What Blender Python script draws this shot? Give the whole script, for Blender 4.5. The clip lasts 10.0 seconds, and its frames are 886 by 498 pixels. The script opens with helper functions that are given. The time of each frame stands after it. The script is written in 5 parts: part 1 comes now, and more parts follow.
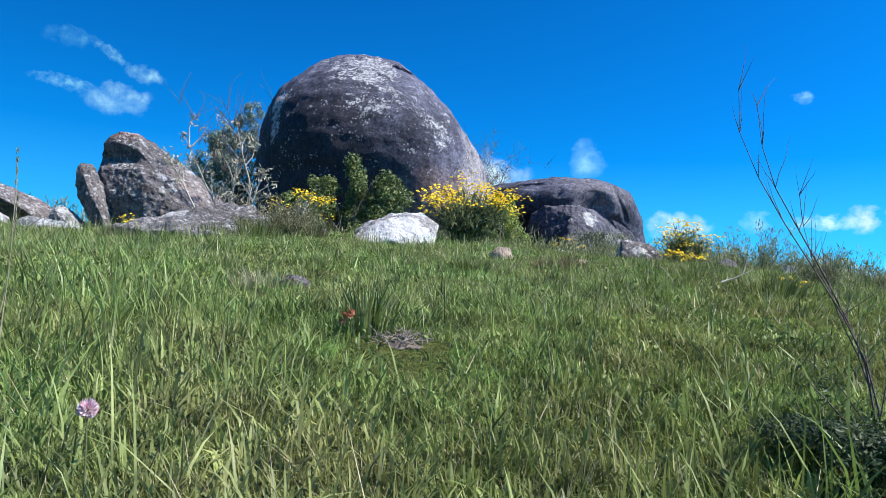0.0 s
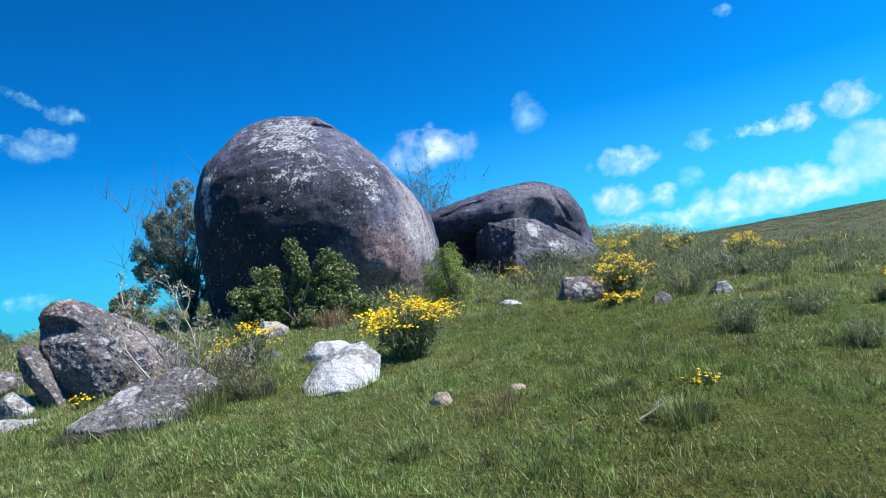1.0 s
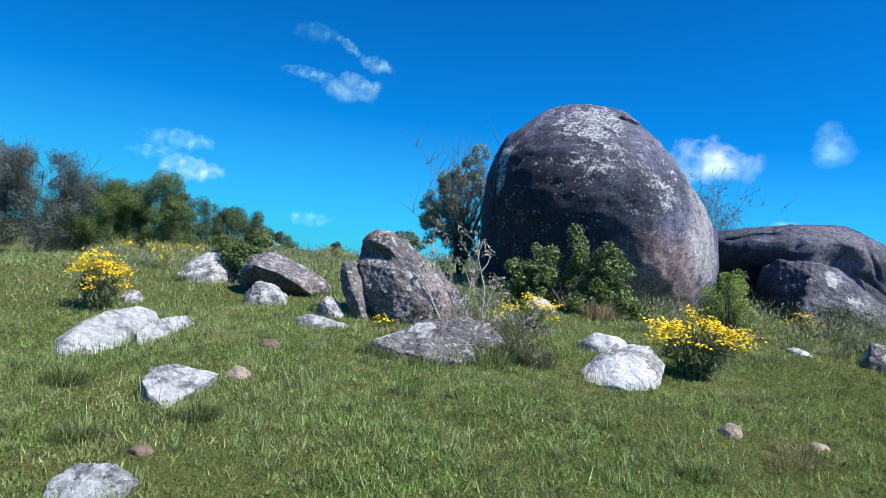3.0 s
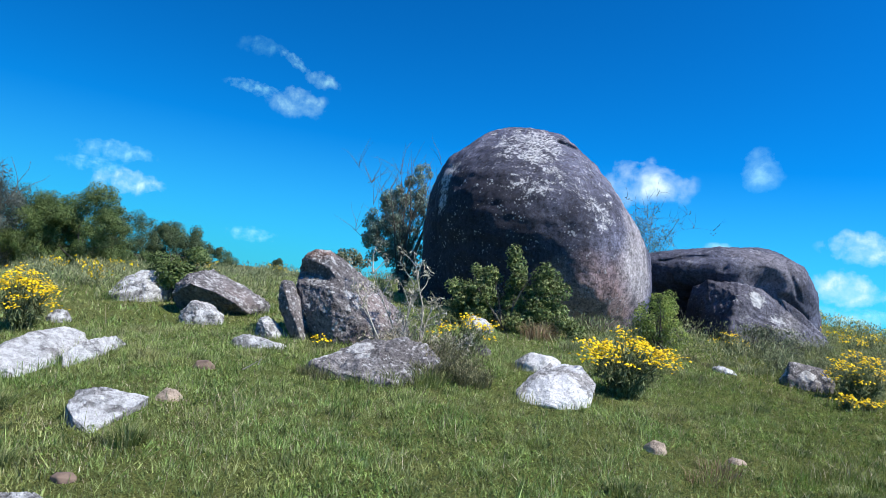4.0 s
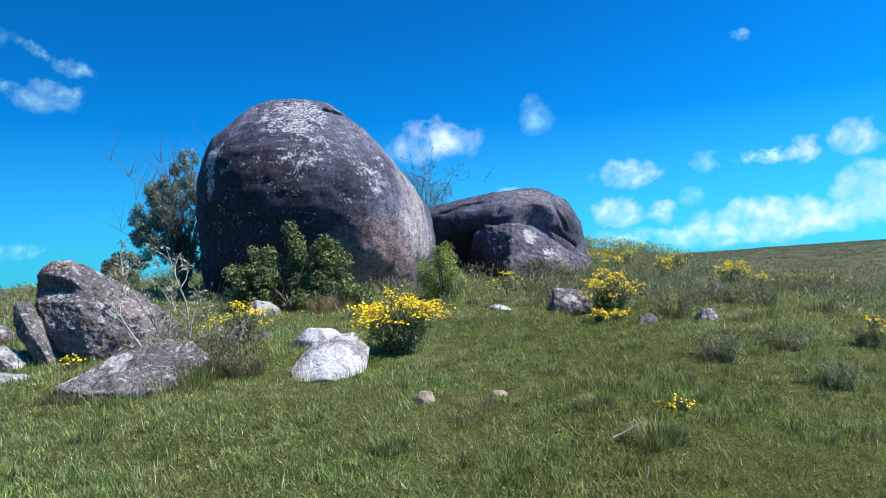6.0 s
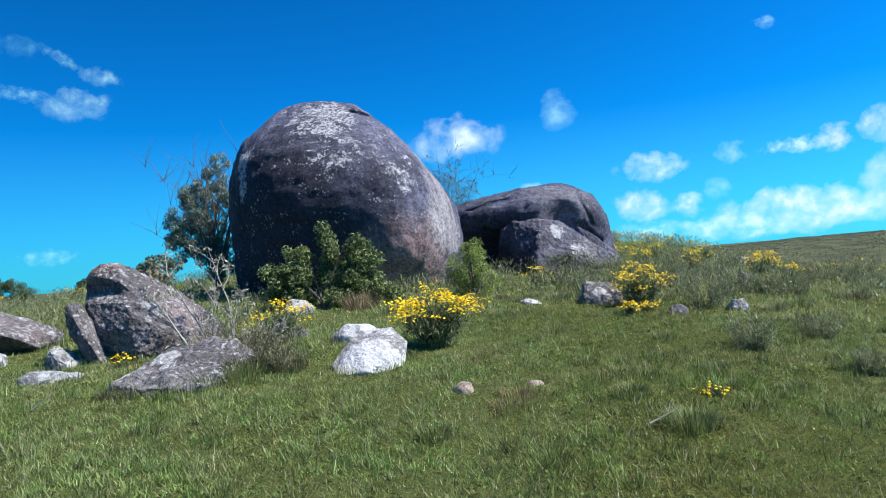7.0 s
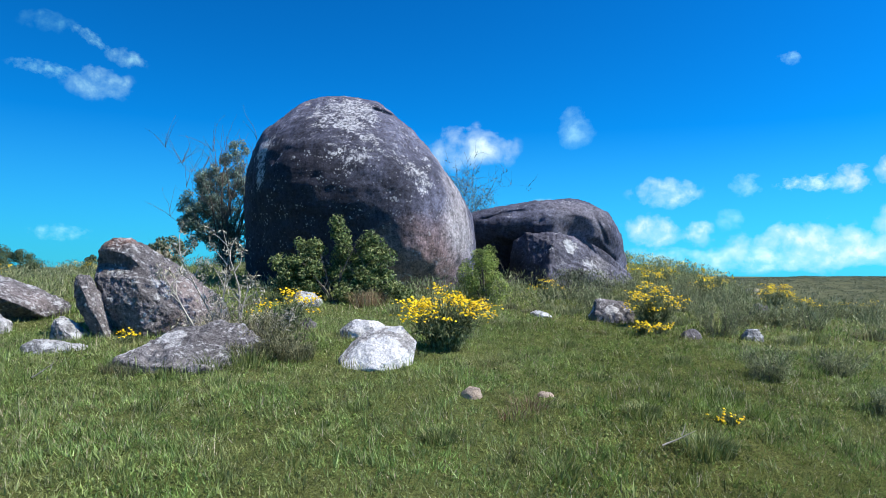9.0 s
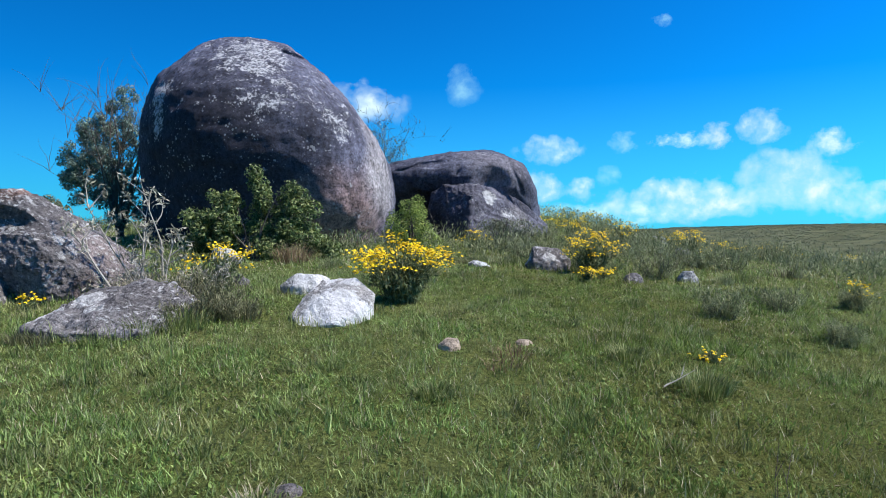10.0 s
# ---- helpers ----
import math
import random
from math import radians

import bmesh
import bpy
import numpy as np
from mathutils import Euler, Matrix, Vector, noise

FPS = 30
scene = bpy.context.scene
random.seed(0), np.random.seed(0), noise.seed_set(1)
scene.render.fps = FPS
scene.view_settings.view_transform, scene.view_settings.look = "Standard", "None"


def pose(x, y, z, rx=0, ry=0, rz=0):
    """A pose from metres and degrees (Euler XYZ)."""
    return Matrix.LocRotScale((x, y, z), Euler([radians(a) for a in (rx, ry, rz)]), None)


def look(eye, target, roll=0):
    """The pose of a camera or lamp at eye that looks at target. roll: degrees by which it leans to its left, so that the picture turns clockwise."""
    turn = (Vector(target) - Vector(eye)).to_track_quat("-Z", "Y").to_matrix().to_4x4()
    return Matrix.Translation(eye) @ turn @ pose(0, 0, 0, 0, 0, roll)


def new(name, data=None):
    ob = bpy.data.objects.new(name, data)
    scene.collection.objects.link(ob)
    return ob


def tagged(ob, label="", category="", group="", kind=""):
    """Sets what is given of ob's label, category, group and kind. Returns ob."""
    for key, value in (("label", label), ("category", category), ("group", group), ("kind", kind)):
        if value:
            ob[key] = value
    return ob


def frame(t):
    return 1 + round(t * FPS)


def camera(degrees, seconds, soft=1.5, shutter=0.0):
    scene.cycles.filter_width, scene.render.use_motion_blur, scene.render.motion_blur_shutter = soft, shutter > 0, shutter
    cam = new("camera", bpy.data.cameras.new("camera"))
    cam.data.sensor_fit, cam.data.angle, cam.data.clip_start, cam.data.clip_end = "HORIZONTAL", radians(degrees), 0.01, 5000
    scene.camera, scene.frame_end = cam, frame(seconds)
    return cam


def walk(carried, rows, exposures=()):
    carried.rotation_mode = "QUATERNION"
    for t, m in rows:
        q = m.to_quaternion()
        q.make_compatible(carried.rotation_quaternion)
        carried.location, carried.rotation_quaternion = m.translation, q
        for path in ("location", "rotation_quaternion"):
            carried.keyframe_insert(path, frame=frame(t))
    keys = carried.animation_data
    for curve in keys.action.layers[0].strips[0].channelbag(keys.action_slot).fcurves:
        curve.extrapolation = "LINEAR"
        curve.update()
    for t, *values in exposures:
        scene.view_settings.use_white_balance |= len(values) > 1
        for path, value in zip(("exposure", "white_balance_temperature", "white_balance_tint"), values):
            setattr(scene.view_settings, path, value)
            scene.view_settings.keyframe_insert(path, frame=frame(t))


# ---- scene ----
cam = camera(67.00, 10.0, soft=0.6)
# seconds, x, y, z, turn about the upright, about the level, lean to the right
PATH = [
    (0.0, 0.263, -0.141, 0.578, 5.02, 3.75, -2.97),
    (0.1, 0.288, -0.247, 0.732, 3.39, 2.95, -3.27),
    (0.2, 0.269, -0.094, 0.909, 0.7, 3.59, -5.07),
    (0.3, 0.251, -0.117, 1.093, -2.81, 2.0, -2.2),
    (0.5, 0.389, -0.227, 1.4, -2.38, 4.07, -2.02),
    (0.7, 0.49, -0.233, 1.51, -1.59, 3.49, 4.28),
    (1.0, 0.577, -0.368, 1.646, 2.53, 1.54, 9.05),
    (1.5, 0.609, -0.509, 1.7, 12.9, 1.52, 1.68),
    (2.0, 0.289, -0.521, 1.634, 20.43, 0.74, -5.67),
    (2.2, 0.217, -0.594, 1.64, 23.75, 0.18, -6.62),
    (3.3, 0.108, -0.586, 1.651, 21.57, 1.47, -5.64),
    (3.5, 0.14, -0.578, 1.655, 20.71, 1.86, -4.71),
    (4.0, 0.181, -0.639, 1.684, 17.9, 3.03, -6.85),
    (4.5, 0.431, -0.618, 1.735, 9.43, 2.42, -1.84),
    (5.0, 0.495, -0.576, 1.757, 3.87, 1.66, 0.17),
    (5.5, 0.552, -0.533, 1.73, 1.99, 1.61, 2.79),
    (5.7, 0.565, -0.473, 1.722, 1.74, 1.11, 2.88),
    (7.0, 0.482, -0.64, 1.7, 3.93, 0.86, 4.19),
    (7.5, 0.418, -0.642, 1.701, 6.17, 2.22, 2.71),
    (8.0, 0.385, -0.641, 1.699, 6.49, 2.5, 1.79),
    (8.5, 0.397, -0.636, 1.694, 5.89, 2.25, 0.67),
    (9.0, 0.392, -0.563, 1.653, 4.46, 1.54, -0.75),
    (9.5, 0.256, -0.381, 1.584, -1.12, 0.0, -3.95),
    (10.0, -0.127, -0.184, 1.553, -4.83, -1.99, 0.56),
]
walk(cam, [(t, pose(x, y, z, 90 + pitch, lean, yaw)) for t, x, y, z, yaw, pitch, lean in PATH],
     exposures=((0.0, 0.70), (0.6, 0.64), (1.2, 0.58), (2.2, 0.58), (3.5, 0.60), (5.0, 0.57), (8.5, 0.57), (9.2, 0.54), (10.0, 0.48)))

# ---- light ----
SUN_FROM = Vector((0.63, -0.18, 0.75)).normalized()
world = bpy.data.worlds.new("sky")
scene.world = world
world.use_nodes = True
wt = world.node_tree
wt.nodes.clear()
w_out = wt.nodes.new("ShaderNodeOutputWorld")
w_bg = wt.nodes.new("ShaderNodeBackground")
w_sky = wt.nodes.new("ShaderNodeTexSky")
w_sky.sky_type = "NISHITA"
w_sky.sun_disc = False
w_sky.sun_elevation = math.asin(SUN_FROM.z)
w_sky.sun_rotation = math.atan2(SUN_FROM.x, SUN_FROM.y)
w_sky.altitude = 300
w_sky.air_density = 1.0
w_sky.dust_density = 0.0
w_sky.ozone_density = 3.0
w_tint = wt.nodes.new("ShaderNodeMix")
w_tint.data_type, w_tint.blend_type = "RGBA", "MULTIPLY"
w_tint.inputs[0].default_value = 1.0
w_tint.inputs[7].default_value = (0.012, 0.61, 1.16, 1)
w_bg.inputs["Strength"].default_value = 0.076
w_deep = wt.nodes.new("ShaderNodeGamma")
w_deep.inputs["Gamma"].default_value = 1.12
wt.links.new(w_sky.outputs[0], w_deep.inputs["Color"])
wt.links.new(w_deep.outputs[0], w_tint.inputs[6])
w_at = wt.nodes.new("ShaderNodeTexCoord")
w_sep = wt.nodes.new("ShaderNodeSeparateXYZ")
w_low = wt.nodes.new("ShaderNodeMapRange")
w_low.inputs["From Min"].default_value, w_low.inputs["From Max"].default_value = 0.0, 0.20
w_low.inputs["To Min"].default_value, w_low.inputs["To Max"].default_value = 0.50, 0.0
w_haze = wt.nodes.new("ShaderNodeMix")
w_haze.data_type = "RGBA"
w_haze.inputs[7].default_value = (1.1, 5.6, 8.8, 1)
wt.links.new(w_at.outputs["Generated"], w_sep.inputs[0])
wt.links.new(w_sep.outputs["Z"], w_low.inputs["Value"])
wt.links.new(w_low.outputs[0], w_haze.inputs[0])
wt.links.new(w_tint.outputs[2], w_haze.inputs[6])
w_side = wt.nodes.new("ShaderNodeMapRange")
w_side.inputs["From Min"].default_value, w_side.inputs["From Max"].default_value = -0.8, 0.8
w_side.inputs["To Min"].default_value, w_side.inputs["To Max"].default_value = 0.74, 1.30
w_warm = wt.nodes.new("ShaderNodeVectorMath")
w_warm.operation = "SCALE"
wt.links.new(w_sep.outputs["X"], w_side.inputs["Value"])
wt.links.new(w_haze.outputs[2], w_warm.inputs[0])
wt.links.new(w_side.outputs[0], w_warm.inputs["Scale"])
wt.links.new(w_warm.outputs[0], w_bg.inputs["Color"])
wt.links.new(w_bg.outputs[0], w_out.inputs["Surface"])

sun_data = bpy.data.lights.new("sun", "SUN")
sun_data.energy = 5.0
sun_data.angle = radians(0.53)
sun_data.color = (1.0, 0.96, 0.89)
sun = new("sun", sun_data)
sun.matrix_world = look(SUN_FROM * 50, (0, 0, 0))

# ---- materials ----
def material(name):
    m = bpy.data.materials.new(name)
    m.use_nodes = True
    m.node_tree.nodes.clear()
    return m


class Graph:
    """Short ways to write shader nodes."""

    def __init__(self, m):
        self.t = m.node_tree

    def put(self, sock, v):
        if isinstance(v, bpy.types.NodeSocket):
            self.t.links.new(v, sock)
        elif isinstance(v, tuple) and len(v) == 3 and sock.type == "RGBA":
            sock.default_value = (*v, 1)
        else:
            sock.default_value = v

    def node(self, kind, **ins):
        n = self.t.nodes.new(kind)
        for k, v in ins.items():
            self.put(n.inputs[k.replace("_", " ")], v)
        return n

    def noise(self, at, scale, detail=4, rough=0.55, warp=0.0):
        return self.node("ShaderNodeTexNoise", Vector=at, Scale=scale, Detail=detail, Roughness=rough, Distortion=warp).outputs["Fac"]

    def cells(self, at, scale):
        return self.node("ShaderNodeTexVoronoi", Vector=at, Scale=scale).outputs["Distance"]

    def ramp(self, fac, *stops):
        n = self.t.nodes.new("ShaderNodeValToRGB")
        e = n.color_ramp.elements
        while len(e) < len(stops):
            e.new(0.5)
        for el, (p, c) in zip(e, stops):
            el.position = p
            el.color = (c, c, c, 1) if isinstance(c, (int, float)) else (*c, 1)
        self.put(n.inputs[0], fac)
        return n.outputs[0]

    def math(self, op, a, b=0.0, clamp=False):
        n = self.t.nodes.new("ShaderNodeMath")
        n.operation, n.use_clamp = op, clamp
        self.put(n.inputs[0], a)
        self.put(n.inputs[1], b)
        return n.outputs[0]

    def mix(self, fac, a, b, mode="MIX"):
        n = self.t.nodes.new("ShaderNodeMix")
        n.data_type, n.blend_type = "RGBA", mode
        self.put(n.inputs[0], fac)
        self.put(n.inputs[6], a)
        self.put(n.inputs[7], b)
        return n.outputs[2]

    def bump(self, height, strength, distance, after=None):
        n = self.node("ShaderNodeBump", Height=height, Strength=strength, Distance=distance)
        if after:
            self.put(n.inputs["Normal"], after)
        return n.outputs[0]

    def finish(self, shader):
        o = self.t.nodes.new("ShaderNodeOutputMaterial")
        self.t.links.new(shader, o.inputs["Surface"])


def granite(name, dark, mid, pale, lichen=0.5, lichen_scale=3.0, blush=(0.30, 0.20, 0.17), blush_from=0.62, gloss=0.75, up=0.35, zones=(), streak=0.0, dots_share=0.55, crusts=(), mottle=0.45, broken=0.0, speck=1.0):
    """Weathered granite: stains, crystals, blotches of crust lichen that like the upper faces. Zones are set patches of
    colour: stains, painted shade, painted sunlight.
    """
    m = material(name)
    g = Graph(m)
    at = g.node("ShaderNodeTexCoord").outputs["Object"]
    stain = g.noise(at, 0.9, 6, 0.62, 0.6)
    col = g.mix(g.ramp(stain, (0.34, 0.0), (0.66, 1.0)), dark, mid)
    col = g.mix(g.ramp(g.noise(at, 0.55, 5, 0.6), (blush_from, 0.0), (blush_from + 0.12, 0.8)), col, blush)
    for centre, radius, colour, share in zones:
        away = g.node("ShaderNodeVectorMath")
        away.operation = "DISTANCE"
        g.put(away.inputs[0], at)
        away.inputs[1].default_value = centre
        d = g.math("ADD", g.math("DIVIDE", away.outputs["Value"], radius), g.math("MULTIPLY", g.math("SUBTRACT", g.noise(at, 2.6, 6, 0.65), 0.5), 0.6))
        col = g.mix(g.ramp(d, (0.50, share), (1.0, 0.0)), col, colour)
    if streak:
        runs = g.node("ShaderNodeMapping", Vector=at, Scale=(3.2, 3.2, 0.35)).outputs[0]
        col = g.mix(g.ramp(g.noise(runs, 1.6, 5, 0.6), (0.46, 0.0), (0.66, streak)), col, tuple(c * 0.35 for c in dark))
    fine = g.noise(at, 70, 3, 0.7)
    crystal = g.ramp(g.cells(at, 55), (0.05, 0.75), (0.5, 1.15))
    col = g.mix(0.55, col, crystal, "MULTIPLY")
    col = g.mix(g.ramp(fine, (0.35, 0.5 * speck), (0.60, 0.0)), col, (0.02, 0.02, 0.022))
    col = g.mix(g.ramp(g.noise(at, 24, 8, 0.78), (0.36, 0.85 * speck), (0.50, 0.0)), col, (0.022, 0.021, 0.024))
    col = g.mix(mottle, col, g.ramp(g.noise(at, 15, 9, 0.74), (0.36, 0.35), (0.64, 1.75)), "MULTIPLY")
    normal = g.node("ShaderNodeNewGeometry").outputs["Normal"]
    z = g.node("ShaderNodeSeparateXYZ", Vector=normal).outputs[2]
    spots = g.noise(at, lichen_scale, 14, 0.80, 0.3)
    spots = g.math("ADD", spots, g.math("MULTIPLY", z, up * 0.35))
    broad = g.noise(at, lichen_scale * 0.3, 3, 0.5)
    spots = g.math("ADD", spots, g.math("MULTIPLY", g.math("SUBTRACT", broad, 0.5), 0.45))
    for centre, radius, gain in crusts:
        away = g.node("ShaderNodeVectorMath")
        away.operation = "DISTANCE"
        g.put(away.inputs[0], at)
        away.inputs[1].default_value = centre
        spots = g.math("ADD", spots, g.ramp(g.math("DIVIDE", away.outputs["Value"], radius), (0.2, gain), (1.0, 0.0)))
    crust = g.ramp(spots, (0.78 - 0.3 * lichen, 0.0), (0.83 - 0.3 * lichen, 0.85))
    if broken:
        crust = g.math("MULTIPLY", crust, g.ramp(g.noise(at, 19, 8, 0.75), (0.45, 1.0 - broken), (0.54, 1.0)))
    tone = g.mix(g.noise(at, 30, 4, 0.7), tuple(c * 0.72 for c in pale), tuple(min(1, c * 1.2) for c in pale))
    col = g.mix(crust, col, tone)
    dots = g.math("ADD", g.cells(g.node("ShaderNodeMapping", Vector=at, Rotation=(0.4, 0.9, 0.2)).outputs[0], 19), g.math("MULTIPLY", g.math("SUBTRACT", g.noise(at, 4, 8, 0.75), 0.47), 2.4))
    col = g.mix(g.ramp(dots, (0.10, dots_share), (0.22, 0.0)), col, tone)
    height = g.math("ADD", g.noise(at, 14, 10, 0.75), g.math("MULTIPLY", crust, 0.15))
    nrm = g.bump(height, 1.0, 0.035)
    nrm = g.bump(g.noise(at, 90, 4, 0.7), 0.7, 0.008, nrm)
    b = g.node("ShaderNodeBsdfPrincipled", Base_Color=col, Roughness=gloss, Normal=nrm)
    b.inputs["Specular IOR Level"].default_value = 0.15
    g.finish(b.outputs[0])
    return m


def leafy(name, a, b, c, through_light=0.35, gloss=0.5, patch=0.0, patch_colour=(0.2, 0.19, 0.06), patch_scale=0.6, by_place=0.0, tufts=6, tones=(0.35, 1.6)):
    """Leaves and blades: three tones dealt out piece by piece, some light passing through."""
    m = material(name)
    g = Graph(m)
    pick = g.node("ShaderNodeNewGeometry").outputs["Random Per Island"]
    col = g.ramp(pick, (0.0, a), (0.55, b), (1.0, c))
    at = g.node("ShaderNodeTexCoord").outputs["Object"]
    if patch:
        col = g.mix(g.math("MULTIPLY", g.ramp(g.noise(at, patch_scale, 5, 0.6), (0.42, 0.0), (0.68, 1.0)), patch), col, patch_colour)
    # brightness painted by position: darker in a band right of the start
    if by_place:
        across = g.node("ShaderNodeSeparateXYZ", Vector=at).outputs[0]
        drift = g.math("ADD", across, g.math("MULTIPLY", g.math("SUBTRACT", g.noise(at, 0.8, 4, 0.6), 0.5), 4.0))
        col = g.mix(g.ramp(g.math("DIVIDE", drift, 6.0), (0.02, 0.0), (0.24, by_place), (0.36, by_place), (0.62, 0.1 * by_place)), col, (0.66, 0.64, 0.42), "MULTIPLY")
    col = g.mix(0.8, col, g.ramp(g.noise(at, tufts, 5, 0.7), (0.32, tones[0]), (0.68, tones[1])), "MULTIPLY")
    p = g.node("ShaderNodeBsdfPrincipled", Base_Color=col, Roughness=gloss)
    p.inputs["Specular IOR Level"].default_value = 0.28
    t = g.node("ShaderNodeBsdfTranslucent", Color=col)
    g.finish(g.node("ShaderNodeMixShader", Fac=through_light).outputs[0])
    mixer = [n for n in g.t.nodes if n.bl_idname == "ShaderNodeMixShader"][0]
    g.t.links.new(p.outputs[0], mixer.inputs[1])
    g.t.links.new(t.outputs[0], mixer.inputs[2])
    return m


def bark(name, a, b, scale=30):
    m = material(name)
    g = Graph(m)
    at = g.node("ShaderNodeTexCoord").outputs["Object"]
    n = g.noise(at, scale, 5, 0.7)
    p = g.node("ShaderNodeBsdfPrincipled", Base_Color=g.mix(n, a, b), Roughness=0.85, Normal=g.bump(n, 0.6, 0.01))
    g.finish(p.outputs[0])
    return m


def turf():
    m = material("turf")
    g = Graph(m)
    at = g.node("ShaderNodeTexCoord").outputs["Object"]
    col = g.mix(g.ramp(g.noise(at, 0.35, 6, 0.6), (0.35, 0.0), (0.68, 1.0)), (0.115, 0.150, 0.036), (0.175, 0.185, 0.060))
    col = g.mix(g.ramp(g.noise(at, 2.2, 5, 0.65), (0.55, 0.0), (0.75, 0.6)), col, (0.15, 0.12, 0.06))
    col = g.mix(g.ramp(g.noise(at, 11, 4, 0.7), (0.35, 0.5), (0.6, 0.0)), col, (0.070, 0.092, 0.026))
    # the same right-hand band darkened by position under the blades
    across = g.node("ShaderNodeSeparateXYZ", Vector=at).outputs[0]
    drift = g.math("ADD", across, g.math("MULTIPLY", g.math("SUBTRACT", g.noise(at, 0.8, 4, 0.6), 0.5), 4.0))
    col = g.mix(g.ramp(g.math("DIVIDE", drift, 6.0), (0.02, 0.0), (0.24, 0.40), (0.36, 0.40), (0.62, 0.05)), col, (0.74, 0.66, 0.48), "MULTIPLY")
    col = g.mix(0.75, col, g.ramp(g.noise(at, 55, 5, 0.75), (0.34, 0.4), (0.66, 1.7)), "MULTIPLY")
    reach = g.node("ShaderNodeVectorMath")
    reach.operation = "LENGTH"
    g.put(reach.inputs[0], at)
    heath = g.mix(g.ramp(g.noise(at, 0.12, 8, 0.7), (0.40, 0.0), (0.60, 1.0)), (0.060, 0.066, 0.034), (0.125, 0.128, 0.064))
    col = g.mix(g.ramp(g.math("DIVIDE", reach.outputs["Value"], 200.0), (0.20, 0.0), (0.50, 0.95)), col, heath)
    nrm = g.bump(g.noise(at, 38, 6, 0.78), 1.0, 0.05)
    nrm = g.bump(g.noise(at, 1.5, 5, 0.7), 0.7, 0.25, nrm)
    p = g.node("ShaderNodeBsdfPrincipled", Base_Color=col, Roughness=0.95, Normal=nrm)
    p.inputs["Specular IOR Level"].default_value = 0.1
    g.finish(p.outputs[0])
    return m


def plain(name, a, b, scale=20, gloss=0.8):
    m = material(name)
    g = Graph(m)
    at = g.node("ShaderNodeTexCoord").outputs["Object"]
    p = g.node("ShaderNodeBsdfPrincipled", Base_Color=g.mix(g.noise(at, scale, 4, 0.6), a, b), Roughness=gloss)
    g.finish(p.outputs[0])
    return m


def vapour(name, seed, lumps, thin, glow):
    """A far cloud: bright where thick, open where thin, with frayed edges."""
    m = material(name)
    g = Graph(m)
    at = g.node("ShaderNodeTexCoord").outputs["Generated"]
    mid = g.node("ShaderNodeVectorMath", )
    mid.operation = "SUBTRACT"
    g.put(mid.inputs[0], at)
    mid.inputs[1].default_value = (0.5, 0.5, 0.5)
    sep = g.node("ShaderNodeSeparateXYZ", Vector=mid.outputs[0])
    obj = g.node("ShaderNodeTexCoord").outputs["Object"]
    move = g.node("ShaderNodeVectorMath")
    move.operation = "ADD"
    g.put(move.inputs[0], obj)
    move.inputs[1].default_value = (seed * 17.3, seed * 5.1, seed * 9.7)
    n = g.noise(move.outputs[0], lumps * 1.25, 9, 0.58, 0.12)
    x2 = g.math("POWER", g.math("MULTIPLY", g.math("ABSOLUTE", sep.outputs[0]), 2.0), 2.0)
    z2 = g.math("POWER", g.math("MULTIPLY", g.math("ABSOLUTE", sep.outputs[2]), 2.0), 2.0)
    body = g.math("SUBTRACT", 1.0, g.math("ADD", x2, z2))
    dens = g.math("ADD", g.math("MULTIPLY", body, 0.80), g.math("MULTIPLY", g.math("SUBTRACT", n, 0.64), 2.0))
    soft = g.ramp(dens, (0.0, 0.0), (0.42, 0.34), (0.85, 1.0))
    inside = g.ramp(body, (0.0, 0.0), (0.5, 1.0))
    alpha = g.math("MULTIPLY", g.math("MULTIPLY", soft, inside), thin)
    tone = g.mix(g.ramp(sep.outputs[2], (0.0, 0.0), (0.45, 1.0)), (0.22 + 0.56 * thin, 0.86, 0.88), (0.28 + 0.70 * thin, 1.0, 0.98))
    e = g.node("ShaderNodeEmission", Color=tone, Strength=glow)
    tr = g.node("ShaderNodeBsdfTransparent")
    mixer = g.node("ShaderNodeMixShader", Fac=alpha)
    g.t.links.new(tr.outputs[0], mixer.inputs[1])
    g.t.links.new(e.outputs[0], mixer.inputs[2])
    g.finish(mixer.outputs[0])
    return m


# first zone: dark lichen and the shade of the lower left, painted as colour
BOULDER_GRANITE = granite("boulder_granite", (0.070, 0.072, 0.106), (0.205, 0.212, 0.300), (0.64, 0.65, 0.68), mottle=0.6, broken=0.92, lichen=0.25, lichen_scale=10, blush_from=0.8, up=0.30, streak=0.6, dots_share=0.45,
                          # last three zones: pale lichen flank with its sunlight painted in
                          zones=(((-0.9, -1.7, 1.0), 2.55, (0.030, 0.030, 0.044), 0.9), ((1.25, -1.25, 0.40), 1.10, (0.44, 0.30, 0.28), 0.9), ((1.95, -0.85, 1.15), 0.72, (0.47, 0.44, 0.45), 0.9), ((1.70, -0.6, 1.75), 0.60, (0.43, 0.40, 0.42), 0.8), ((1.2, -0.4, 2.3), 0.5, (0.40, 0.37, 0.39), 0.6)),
                          crusts=(((0.04, -1.05, 2.75), 1.0, 0.15), ((0.22, -1.6, 2.1), 0.65, 0.17), ((1.21, -1.4, 1.8), 0.45, 0.19), ((-1.55, -0.95, 2.60), 0.36, 0.36), ((-1.58, -1.05, 2.25), 0.32, 0.36), ((-1.55, -1.15, 1.90), 0.26, 0.32), ((-0.3, -0.3, 3.2), 1.1, 0.14), ((0.9, -1.2, 2.2), 0.8, 0.14)))
